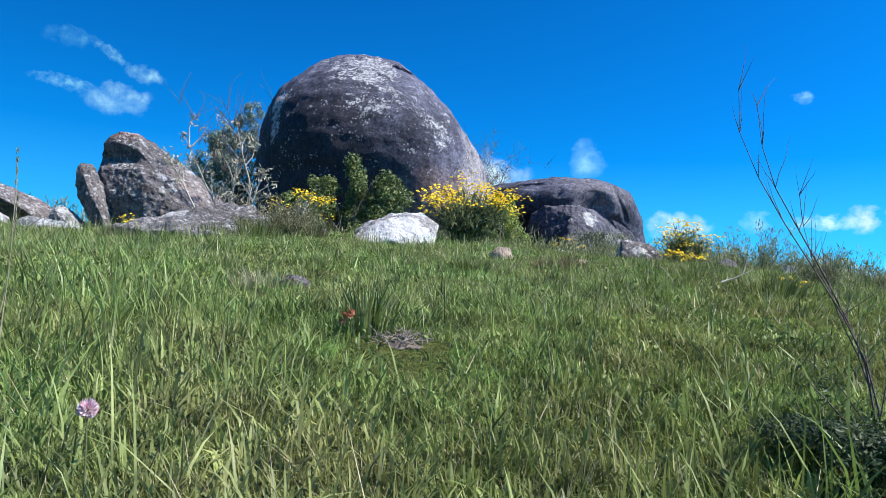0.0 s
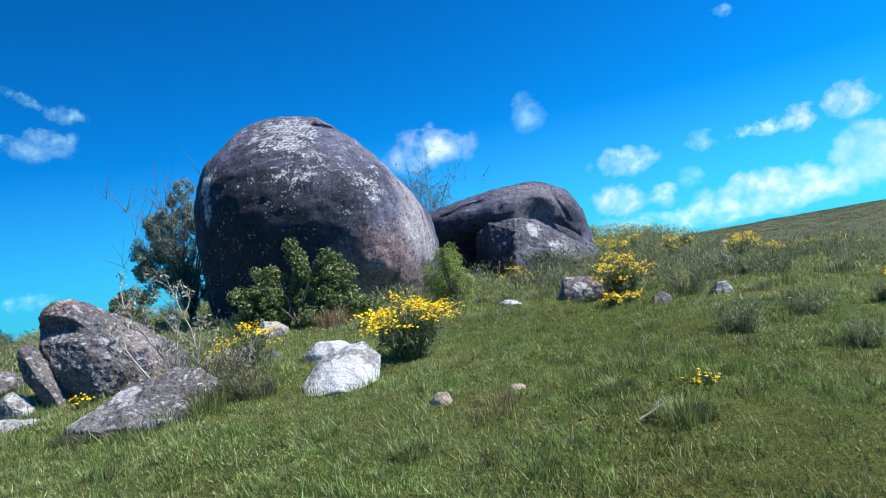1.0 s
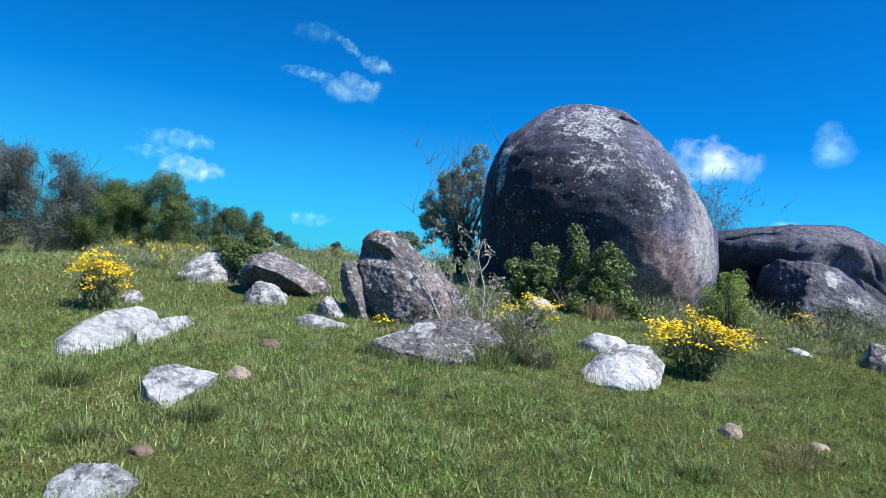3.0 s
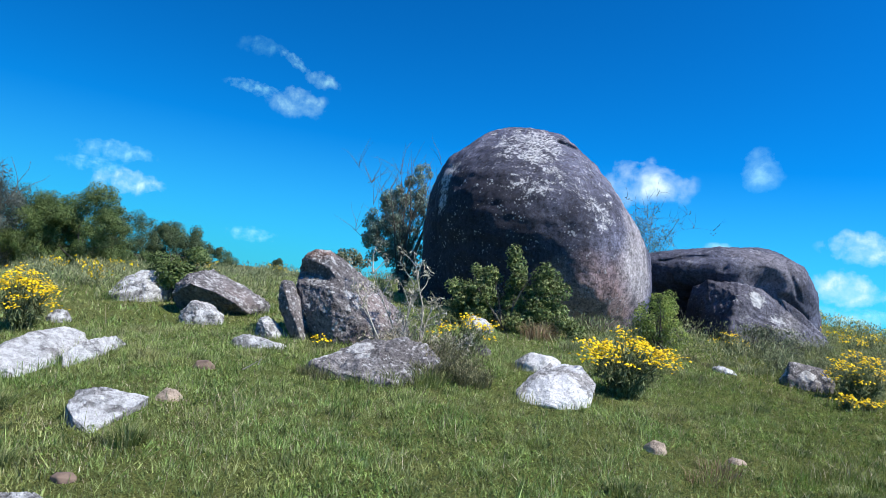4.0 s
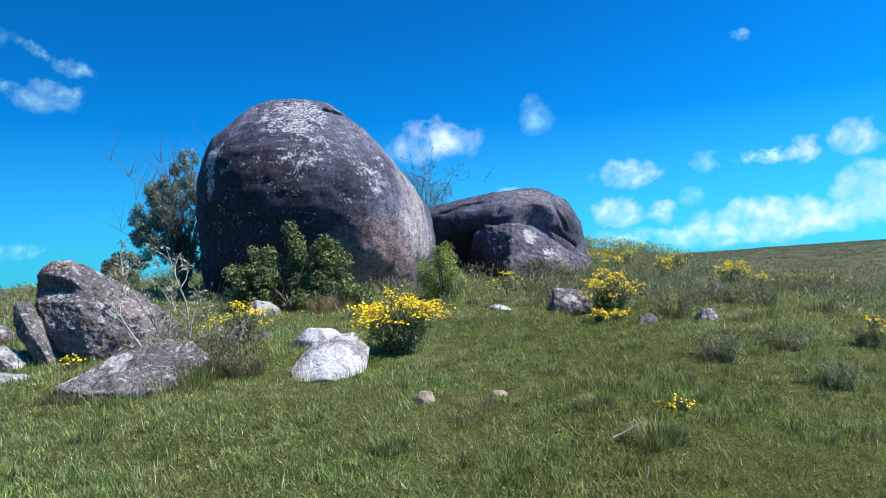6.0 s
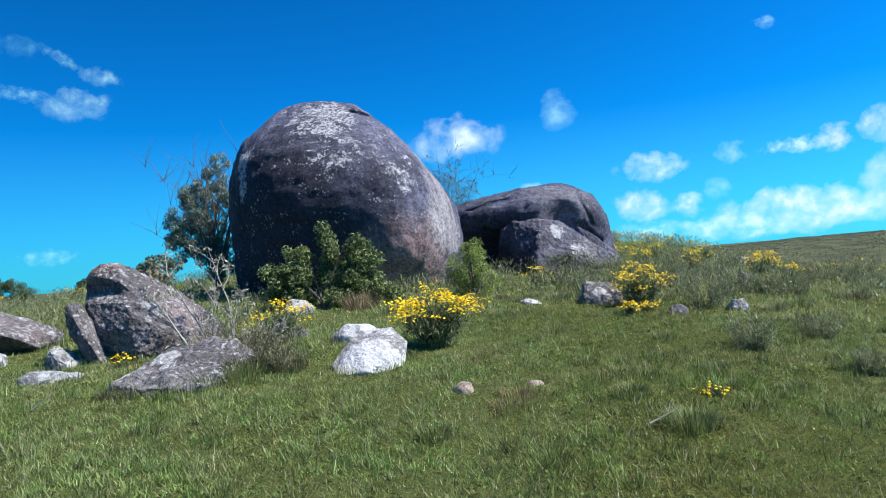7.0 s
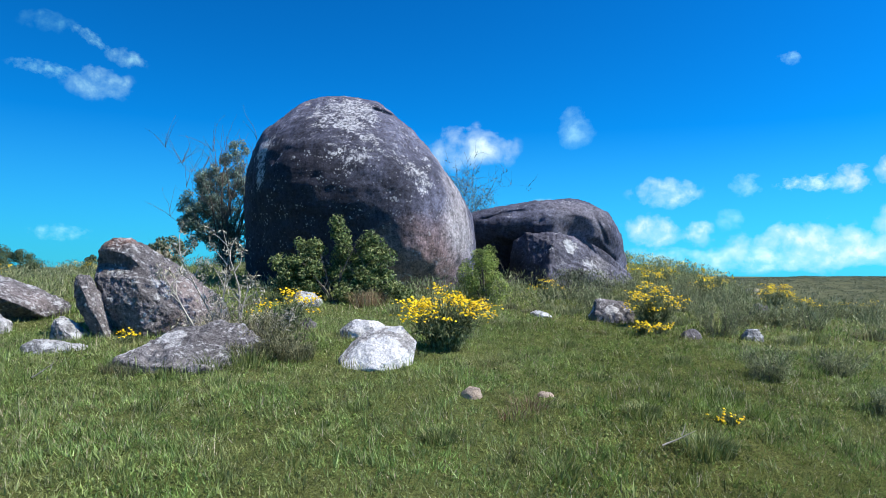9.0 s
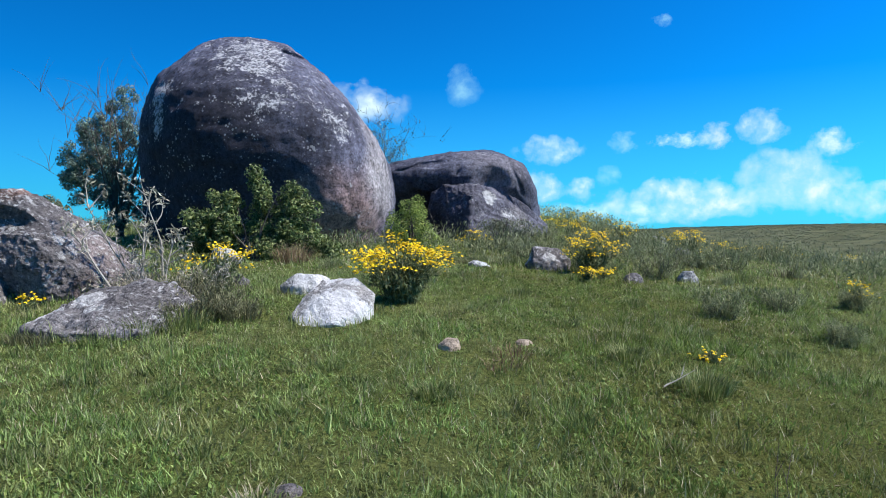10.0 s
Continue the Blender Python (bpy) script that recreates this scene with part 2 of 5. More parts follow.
# zones paint the dome's shaded left foot and its lit top
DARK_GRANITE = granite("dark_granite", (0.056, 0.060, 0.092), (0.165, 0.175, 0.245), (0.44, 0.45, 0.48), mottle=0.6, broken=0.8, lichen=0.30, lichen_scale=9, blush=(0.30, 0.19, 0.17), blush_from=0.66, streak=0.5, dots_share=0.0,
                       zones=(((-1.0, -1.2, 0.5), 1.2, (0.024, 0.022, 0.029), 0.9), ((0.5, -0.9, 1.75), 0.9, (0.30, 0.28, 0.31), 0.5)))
GREY_GRANITE = granite("grey_granite", (0.12, 0.11, 0.118), (0.30, 0.270, 0.272), (0.48, 0.48, 0.48), lichen=0.44, lichen_scale=16, blush=(0.30, 0.18, 0.15), blush_from=0.62)
# first zone paints shade on the block's left face; second is a pale spot
SPLIT_GRANITE = granite("split_granite", (0.064, 0.063, 0.084), (0.205, 0.200, 0.250), (0.50, 0.50, 0.50), lichen=0.36, lichen_scale=7, blush=(0.30, 0.2, 0.18), blush_from=0.66, streak=0.4, dots_share=0.25,
                        zones=(((-0.9, -1.4, 0.4), 0.75, (0.026, 0.024, 0.031), 0.9), ((0.75, -1.6, 0.55), 0.35, (0.44, 0.42, 0.42), 0.6)),
                        crusts=(((0.22, -1.8, 1.0), 0.24, 0.4), ((0.62, -1.9, 0.75), 0.3, 0.22)))
PALE_GRANITE = granite("pale_granite", (0.24, 0.24, 0.245), (0.44, 0.43, 0.43), (0.66, 0.67, 0.68), mottle=0.7, speck=1.0, lichen=0.70, lichen_scale=6, broken=0.6, blush=(0.42, 0.34, 0.31), up=0.5)
WHITE_GRANITE = granite("white_granite", (0.30, 0.29, 0.29), (0.52, 0.50, 0.49), (0.78, 0.78, 0.79), mottle=0.45, speck=0.8, lichen=0.86, lichen_scale=6, broken=0.25, blush=(0.46, 0.36, 0.33), up=0.2, crusts=(((0.0, -0.25, 0.05), 0.32, 0.4),))
WEDGE_GRANITE = granite("wedge_granite", (0.112, 0.105, 0.110), (0.305, 0.274, 0.275), (0.60, 0.60, 0.60), mottle=0.6, broken=0.5, lichen=0.54, lichen_scale=15, blush=(0.30, 0.18, 0.15), blush_from=0.60,
                        zones=(((-0.36, 0.0, 0.90), 0.20, (0.36, 0.20, 0.15), 0.6), ((0.35, -0.2, 0.4), 0.4, (0.38, 0.29, 0.27), 0.4)))
OUTCROP_GRANITE = granite("outcrop_granite", (0.130, 0.122, 0.125), (0.380, 0.352, 0.350), (0.64, 0.64, 0.64), lichen=0.43, lichen_scale=12, broken=0.6, blush=(0.32, 0.24, 0.21), blush_from=0.62,
                          zones=(((0.2, 0.0, 0.2), 0.3, (0.11, 0.10, 0.10), 0.6),),
                          crusts=(((-0.44, -0.04, 0.06), 0.16, 1.2), ((-0.20, 0.10, 0.16), 0.13, 1.2), ((-0.05, -0.15, 0.13), 0.08, 1.0)))
ROSE_STONE = granite("rose_stone", (0.34, 0.27, 0.21), (0.54, 0.43, 0.34), (0.68, 0.60, 0.52), dots_share=0.2, speck=0.25, mottle=0.25, lichen=0.3, blush=(0.55, 0.40, 0.33))
TURF = turf()
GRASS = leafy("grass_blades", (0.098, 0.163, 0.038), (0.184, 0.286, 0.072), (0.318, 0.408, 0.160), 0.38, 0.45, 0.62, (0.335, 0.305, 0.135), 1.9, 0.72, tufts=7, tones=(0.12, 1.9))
CLOVER_LEAF = leafy("clover_leaves", (0.110, 0.170, 0.036), (0.185, 0.262, 0.060), (0.27, 0.34, 0.11), 0.35, tufts=7)
STRAW = leafy("dry_grass", (0.30, 0.26, 0.15), (0.42, 0.37, 0.24), (0.55, 0.50, 0.36), 0.25)
TUSSOCK = leafy("tussock_blades", (0.075, 0.115, 0.028), (0.165, 0.215, 0.066), (0.380, 0.380, 0.180), 0.35)
SAGE = leafy("sage_green", (0.078, 0.104, 0.058), (0.137, 0.163, 0.091), (0.260, 0.260, 0.169), 0.25)
LAUREL = leafy("dark_leaves", (0.046, 0.076, 0.024), (0.125, 0.180, 0.056), (0.36, 0.40, 0.17), 0.3, 0.35)
LIME = leafy("fresh_leaves", (0.13, 0.20, 0.045), (0.24, 0.33, 0.075), (0.46, 0.50, 0.15), 0.4)
SLATE_LEAF = leafy("blue_green_leaves", (0.090, 0.140, 0.108), (0.185, 0.262, 0.205), (0.37, 0.45, 0.37), 0.3)
TREE_LEAF = leafy("tree_leaves", (0.066, 0.106, 0.032), (0.112, 0.168, 0.052), (0.185, 0.235, 0.085), 0.35, tufts=0.9)
WOOD_LEAF = leafy("wood_leaves", (0.042, 0.070, 0.032), (0.070, 0.106, 0.046), (0.115, 0.152, 0.068), 0.3, tufts=0.9)
DRY_LEAF = leafy("withered_leaf", (0.26, 0.25, 0.18), (0.36, 0.34, 0.26), (0.50, 0.47, 0.38), 0.3)
GREY_LEAF = leafy("grey_leaves", (0.046, 0.062, 0.056), (0.084, 0.104, 0.092), (0.150, 0.168, 0.150), 0.25, tufts=0.8)
YELLOW = leafy("yellow_petals", (0.70, 0.46, 0.006), (0.86, 0.62, 0.010), (0.92, 0.74, 0.04), 0.25, 0.5)
CLOVER_PINK = leafy("clover_petals", (0.70, 0.36, 0.46), (0.82, 0.66, 0.70), (0.86, 0.82, 0.82), 0.3)
BARK = bark("grey_bark", (0.055, 0.045, 0.038), (0.16, 0.14, 0.12))
DEAD_WOOD = bark("bleached_stems", (0.26, 0.23, 0.19), (0.50, 0.46, 0.40))
LITTER = bark("weathered_twigs", (0.10, 0.08, 0.065), (0.34, 0.29, 0.25))
DARK_TWIG = bark("dark_twigs", (0.045, 0.032, 0.030), (0.13, 0.10, 0.095))
GREEN_STEM = bark("green_stems", (0.06, 0.08, 0.03), (0.13, 0.15, 0.06))
SOIL = plain("bare_soil", (0.10, 0.075, 0.06), (0.23, 0.19, 0.16), 40, 0.95)
WISPY = leafy("wispy_leaves", (0.115, 0.145, 0.066), (0.225, 0.260, 0.122), (0.42, 0.42, 0.24), 0.35)
BRUSH = leafy("brown_green_leaves", (0.085, 0.090, 0.045), (0.17, 0.175, 0.085), (0.33, 0.31, 0.18), 0.3)
RUSSET = leafy("russet_grass", (0.150, 0.094, 0.056), (0.250, 0.175, 0.106), (0.413, 0.338, 0.200), 0.3)
RAGWORT_LEAF = leafy("ragwort_leaves", (0.115, 0.145, 0.065), (0.20, 0.245, 0.115), (0.36, 0.38, 0.20), 0.4)
RUST_LEAF = leafy("rust_leaves", (0.35, 0.10, 0.05), (0.45, 0.16, 0.08), (0.5, 0.25, 0.12), 0.3)
ROSE_CLOD = plain("brown_earth", (0.09, 0.06, 0.045), (0.24, 0.17, 0.13), 30, 0.95)

# ---- building helpers ----
rnd = np.random.default_rng(7)


def height(x, y):
    """The lie of the land: a slope that levels out on a broad top, falls away to one side and meets a far ridge."""
    x, y = np.asarray(x, float), np.asarray(y, float)
    r = np.hypot(x, y)
    z = 0.16 + 1.15 * np.tanh(y / 6.2) - 0.9 * np.tanh(np.maximum(x, 0) / 16)
    z = z + 0.018 * np.sin(1.7 * x + 0.6 * y) * np.sin(1.3 * y - 0.5 * x + 1) + 0.03 * np.sin(0.55 * x + 2) * np.sin(0.45 * y)
    z = z + 0.5 * np.exp(-(((x + 4) / 10) ** 2)) * np.clip((y - 10) / 12, 0, 1) - 1.9 * np.clip((-x - 8) / 20, 0, 1) ** 1.2
    turn = np.degrees(np.arctan2(x - 0.4, y + 0.7))
    z = z + 0.60 * np.exp(-(((r - 20) / 5.5) ** 2) - ((turn - 13) / 12) ** 2)
    side = 1 / (1 + np.exp(-(x - 0.15 * y) / np.maximum(4, 0.08 * r)))
    fall = np.clip((r - 25) / 45, 0, 1) ** 1.3
    z = z - fall * (0.5 + 1.6 * side)
    rise = np.clip((r - 80) / 240, 0, 1)
    rise = rise * rise * (3 - 2 * rise)
    brow = np.clip((turn - 12) / 16, 0, 1)
    z = z - brow * brow * (3 - 2 * brow) * 2.6 * np.clip((r - 11) / 28, 0, 1) ** 1.1 * (1 - 0.55 * rise)
    ridge = 1.7 + 1.6 * np.clip((turn - 22) / 14, 0, 1) + 0.5 * np.sin(x / 37 + 1) * np.sin(y / 51) - 3.0 * np.clip((24 - turn) / 9, 0, 1)
    return z + rise * ridge * np.where(x > 0, 1.0, 0.25) * (0.3 + 0.7 * side) - np.clip((r - 400) / 2600, 0, 1) * 20


def ground_at(x, y):
    return float(height(x, y))


def mesh_of(name, verts, faces, mat, smooth=False):
    """A mesh from arrays: faces all triangles or all quads, or a list of both."""
    me = bpy.data.meshes.new(name)
    verts = np.ascontiguousarray(verts, np.float32)
    if isinstance(faces, np.ndarray):
        k = faces.shape[1]
        me.vertices.add(len(verts))
        me.vertices.foreach_set("co", verts.ravel())
        me.loops.add(faces.size)
        me.loops.foreach_set("vertex_index", np.ascontiguousarray(faces, np.int32).ravel())
        me.polygons.add(len(faces))
        me.polygons.foreach_set("loop_start", np.arange(0, faces.size, k, dtype=np.int32))
        me.update(calc_edges=True)
    else:
        me.from_pydata(verts.tolist(), [], faces)
    me.materials.append(mat)
    if smooth:
        me.polygons.foreach_set("use_smooth", np.ones(len(me.polygons), bool))
    me.validate()
    return me


def thing(name, where, label, category, group="", kind=""):
    """An Empty at a thing's base, to carry its parts."""
    ob = new(name)
    ob.empty_display_size = 0.1
    ob.location = where
    return tagged(ob, label, category, group, kind)


def part(name, me, parent, label=""):
    ob = new(name, me)
    ob.parent = parent
    return tagged(ob, label)


def solid(name, me, where, label, category, group="", kind=""):
    ob = new(name, me)
    ob.location = where
    return tagged(ob, label, category, group, kind)


def roughen(bm, amount, size, fine, seed):
    """Weather a rock's skin at three scales along its normals."""
    bm.normal_update()
    off = Vector((seed * 13.7, seed * 7.1, seed * 3.3))
    moves = []
    for v in bm.verts:
        p = v.co + off
        d = amount * noise.fractal(p / size, 1.0, 2.1, 4) + fine * noise.fractal(p / (size * 0.17), 0.9, 2.2, 4)
        chip = noise.noise(p / (size * 0.45))
        d -= amount * 0.7 * max(0.0, chip - 0.3)
        moves.append((v, v.normal * d))
    for v, d in moves:
        v.co += d


def loft_rock(name, knots, mat, where, power=2.3, rings=70, segs=120, amount=0.06, size=0.9, fine=0.02, seed=1, dents=(), grooves=(), power_left=0.0):
    """A rounded boulder: at each height its extent to both sides, to the front and to the back, blended smoothly."""
    k = np.array(knots, float)
    step = np.r_[0, np.cumsum(np.hypot(np.diff(k[:, 0]), 0.5 * np.abs(np.diff(k[:, 2] - k[:, 1])) + 1e-3))]
    u = np.linspace(0, step[-1], rings)
    prof = np.stack([np.interp(u, step, k[:, i]) for i in range(5)], 1)
    for _ in range(3):
        prof[1:-1] = 0.25 * prof[:-2] + 0.5 * prof[1:-1] + 0.25 * prof[2:]
    a = np.linspace(0, 2 * np.pi, segs, endpoint=False)
    ca, sa = np.cos(a), np.sin(a)
    bow = np.where(ca < 0, power_left or power, power)
    cx = np.sign(ca) * np.abs(ca) ** (2 / bow)
    cy = np.sign(sa) * np.abs(sa) ** (2 / bow)
    verts = []
    for z, xl, xr, yf, yb in prof:
        verts.append(np.stack([(xl + xr) / 2 + cx * (xr - xl) / 2, (yf + yb) / 2 + cy * (yb - yf) / 2, np.full(segs, z)], 1))
    top = verts[-1].mean(0)
    verts = np.concatenate([*verts, top[None]]) - np.array(where)
    i, j = np.meshgrid(np.arange(rings - 1), np.arange(segs), indexing="ij")
    j2 = (j + 1) % segs
    faces = np.stack([i * segs + j, i * segs + j2, (i + 1) * segs + j2, (i + 1) * segs + j], -1).reshape(-1, 4).tolist()
    faces += [[(rings - 1) * segs + s, (rings - 1) * segs + (s + 1) % segs, rings * segs] for s in range(segs)]
    me = mesh_of(name, verts, faces, mat)
    bm = bmesh.new()
    bm.from_mesh(me)
    for centre, radius, push in dents:
        centre = Vector(centre) - Vector(where)
        for v in bm.verts:
            d = (v.co - centre).length / radius
            if d < 1:
                v.co += Vector(push) * (1 - d * d) ** 2
    middle = k[:, 3:].mean() - where[1]
    sunk = {}
    for x0, z0, x1, z1, wide, deep in grooves:
        a, way = Vector((x0 - where[0], z0 - where[2])), Vector((x1 - x0, z1 - z0))
        for v in bm.verts:
            if v.co.y < middle:
                p = Vector((v.co.x, v.co.z)) - a
                f = min(1.0, max(0.0, p.dot(way) / way.length_squared))
                d = (p - way * f).length / (wide * (1 + 0.9 * noise.noise(v.co * 4.0)))
                if d < 1:
                    sunk[v] = max(sunk.get(v, 0.0), deep * (1 - d * d) ** 2)
    for v, d in sunk.items():
        v.co.y += d
    roughen(bm, amount, size, fine, seed)
    bm.to_mesh(me)
    bm.free()
    me.polygons.foreach_set("use_smooth", np.ones(len(me.polygons), bool))
    return me


def hull_rock(name, corners, mat, cuts=4, soften=2, amount=0.03, size=0.35, fine=0.012, seed=1, flakes=()):
    """An angular rock: the hull of its corners, edges worn round, skin weathered. A flake that has broken off the front leaves a flat facet over a ledge."""
    bm = bmesh.new()
    for c in corners:
        bm.verts.new(c)
    hull = bmesh.ops.convex_hull(bm, input=bm.verts)
    loose = [v for v in bm.verts if not v.link_faces]
    bmesh.ops.delete(bm, geom=loose, context="VERTS")
    for n in range(cuts):
        bmesh.ops.subdivide_edges(bm, edges=bm.edges, cuts=1, use_grid_fill=True)
        bmesh.ops.triangulate(bm, faces=bm.faces)
        if n == cuts - 1 or (n == cuts - 2 and soften > 1):
            for _ in range(soften):
                bmesh.ops.smooth_vert(bm, verts=bm.verts, factor=0.5, use_axis_x=True, use_axis_y=True, use_axis_z=True)
    for point, facing, ledge, soft in flakes:
        for v in bm.verts:
            over = (v.co - Vector(point)).dot(Vector(facing))
            if over > 0 and v.co.z > ledge:
                v.co.y += min(1.0, (v.co.z - ledge) / soft) * over / -facing[1]
    roughen(bm, amount, size, fine, seed)
    bmesh.ops.recalc_face_normals(bm, faces=bm.faces)
    me = bpy.data.meshes.new(name)
    bm.to_mesh(me)
    bm.free()
    me.materials.append(mat)
    me.polygons.foreach_set("use_smooth", np.ones(len(me.polygons), bool))
    return me


def box_corners(w, d, h, seed, sink=0.12, taper=0.72, lean=(0, 0)):
    """Uneven corners for a lying stone of about that width, depth and height."""
    r = np.random.default_rng(seed)
    out = []
    for lev, (z, s) in enumerate(((-sink, 1.0), (0.35 * h, 1.0), (h, taper))):
        n = 7
        for a in range(n):
            t = 2 * np.pi * (a + 0.6 * r.random()) / n
            q = s * (0.85 + 0.25 * r.random())
            zz = z * (0.75 + 0.4 * r.random()) if lev else z
            out.append((0.5 * w * q * np.cos(t) + lean[0] * max(z, 0), 0.5 * d * q * np.sin(t) + lean[1] * max(z, 0), zz))
    return out


def stone(name, x, y, w, d, h, mat, label, seed, turn=0.0, cuts=4, category="rock", group="", sink=0.12, taper=0.58, soften=1, **k):
    me = hull_rock(name, box_corners(w, d, h, seed, sink, taper), mat, cuts, soften, seed=seed, amount=0.10 * h, size=max(0.12, 0.5 * h), fine=0.035 * h, **k)
    ob = solid(name, me, (x, y, ground_at(x, y)), label, category, group)
    ob.rotation_euler = (radians(9 * math.sin(seed * 2.3)), radians(10 * math.sin(seed * 1.7 + 1)), radians(turn))
    return ob


def tubes(paths, sides=5):
    """Tapered stems: each path is a list of (point, radius)."""
    verts, faces = [], []
    for path in paths:
        base = len(verts)
        for n, (p, r) in enumerate(path):
            q = path[min(n + 1, len(path) - 1)][0]
            o = path[max(n - 1, 0)][0]
            d = (Vector(q) - Vector(o)).normalized()
            s = d.orthogonal().normalized()
            t = d.cross(s)
            for a in range(sides):
                w = 2 * math.pi * a / sides
                verts.append(Vector(p) + (s * math.cos(w) + t * math.sin(w)) * r)
        for n in range(len(path) - 1):
            for a in range(sides):
                b = (a + 1) % sides
                faces.append((base + n * sides + a, base + n * sides + b, base + (n + 1) * sides + b, base + (n + 1) * sides + a))
    return np.array([tuple(v) for v in verts]), np.array(faces)


def branch(rng, start, way, length, r, bend=0.25, steps=6, droop=0.0):
    p, d = Vector(start), Vector(way).normalized()
    out = [(tuple(p), r)]
    for n in range(steps):
        d = (d + Vector(rng.normal(0, bend / 2, 3)) + Vector((0, 0, -droop))).normalized()
        p = p + d * length / steps
        out.append((tuple(p), r * (1 - 0.85 * (n + 1) / steps)))
    return out


def skeleton(rng, height_, spread, stems, r, forks=4, lean=(0, 0), bend=0.25, low=0.0):
    """Woody stems from one base with side branches. Gives the paths and their outer points."""
    paths, tips = [], []
    for s in range(stems):
        a = 2 * np.pi * (s + rng.random()) / stems
        out = spread * (0.3 + 0.7 * rng.random())
        way = (math.cos(a) * out + lean[0], math.sin(a) * out + lean[1], height_)
        main = branch(rng, (rng.normal(0, 0.02), rng.normal(0, 0.02), -0.05), way, Vector(way).length * (0.8 + 0.3 * rng.random()), r * (0.7 + 0.5 * rng.random()), bend)
        paths.append(main)
        tips.append(main[-1][0])
        for f in range(forks):
            n = rng.integers(1 + int(low * 4), len(main) - 1)
            p, pr = main[n]
            b = rng.uniform(0, 2 * np.pi)
            side = Vector((math.cos(b), math.sin(b), 0.5 + rng.random()))
            sub = branch(rng, p, side, height_ * (0.22 + 0.25 * rng.random()), pr * 0.6, bend, 5)
            paths.append(sub)
            tips.append(sub[-1][0])
            tips.append(sub[3][0])
    return paths, np.array(tips)


def leaves(rng, centres, radii, count, length, width, upright=0.2, fold=0.35, shell=0.45, outward=0.0):
    """Many small folded leaves in clumps round the given centres; outward turns their faces away from the clump's middle."""
    centres, radii = np.asarray(centres, float), np.asarray(radii, float)
    if radii.ndim == 1:
        radii = np.repeat(radii[:, None], 3, 1)
    pick = rng.choice(len(centres), count, p=radii.prod(1) ** (2 / 3) / (radii.prod(1) ** (2 / 3)).sum())
    v = rng.normal(size=(count, 3))
    v /= np.linalg.norm(v, axis=1)[:, None]
    c = centres[pick] + v * radii[pick] * (rng.random(count) ** shell)[:, None]
    d = rng.normal(size=(count, 3)) + v * 0.6
    d[:, 2] += upright * 2
    if outward:
        up = v + np.array([0, 0, 0.5])
        d -= outward * (d * up).sum(1)[:, None] * up / (up * up).sum(1)[:, None]
    d /= np.linalg.norm(d, axis=1)[:, None]
    turn = rng.normal(size=(count, 3))
    s = np.cross(d, turn * (1 - outward) + up * outward * 1.5 if outward else turn)
    s /= np.linalg.norm(s, axis=1)[:, None] + 1e-9
    n = np.cross(d, s)
    ln = length * (0.6 + 0.8 * rng.random(count))[:, None]
    wd = width * (0.6 + 0.8 * rng.random(count))[:, None]
    a, b = c - d * ln / 2, c + d * ln / 2
    l, r = c - s * wd / 2 + n * wd * fold, c + s * wd / 2 + n * wd * fold
    verts = np.stack([a, l, b, r], 1).reshape(-1, 3)
    k = np.arange(count)[:, None] * 4
    faces = np.concatenate([k + np.array([[0, 2, 1]]), k + np.array([[0, 3, 2]])])
    return verts, faces


def blades(rng, x, y, z, tall, wide, bend, heading=None):
    """Grass blades: five corners each, bent over towards a heading."""
    n = len(x)
    a = rng.uniform(0, 2 * np.pi, n) if heading is None else heading
    f = a + rng.normal(0, 0.5, n) + np.pi / 2
    dx, dy = np.cos(a), np.sin(a)
    sx, sy = np.cos(f) * wide / 2, np.sin(f) * wide / 2
    base = np.stack([x, y, z], 1)
    mid = base + np.stack([dx * bend * tall * 0.3, dy * bend * tall * 0.3, tall * 0.58], 1)
    tip = base + np.stack([dx * bend * tall, dy * bend * tall, tall * np.sqrt(np.maximum(0.08, 1 - 0.75 * bend**2))], 1)
    side = np.stack([sx, sy, np.zeros(n)], 1)
    verts = np.stack([base - side, base + side, mid - side * 0.8, mid + side * 0.8, tip], 1).reshape(-1, 3)
    k = np.arange(n)[:, None] * 5
    faces = np.concatenate([k + np.array([[0, 1, 3]]), k + np.array([[0, 3, 2]]), k + np.array([[2, 3, 4]])])
    return verts, faces


def spears(rng, x, y, z, tall, wide, bend):
    """Short matted grass: one narrow leaning spear a blade."""
    n = len(x)
    a = rng.uniform(0, 2 * np.pi, n)
    f = a + rng.normal(0, 0.7, n) + np.pi / 2
    base = np.stack([x, y, z], 1)
    tip = base + np.stack([np.cos(a) * bend * tall, np.sin(a) * bend * tall, tall * np.sqrt(np.maximum(0.10, 1 - 0.75 * bend**2))], 1)
    side = np.stack([np.cos(f) * wide / 2, np.sin(f) * wide / 2, np.zeros(n)], 1)
    return np.stack([base - side, base + side, tip], 1).reshape(-1, 3), np.arange(3 * n).reshape(-1, 3)


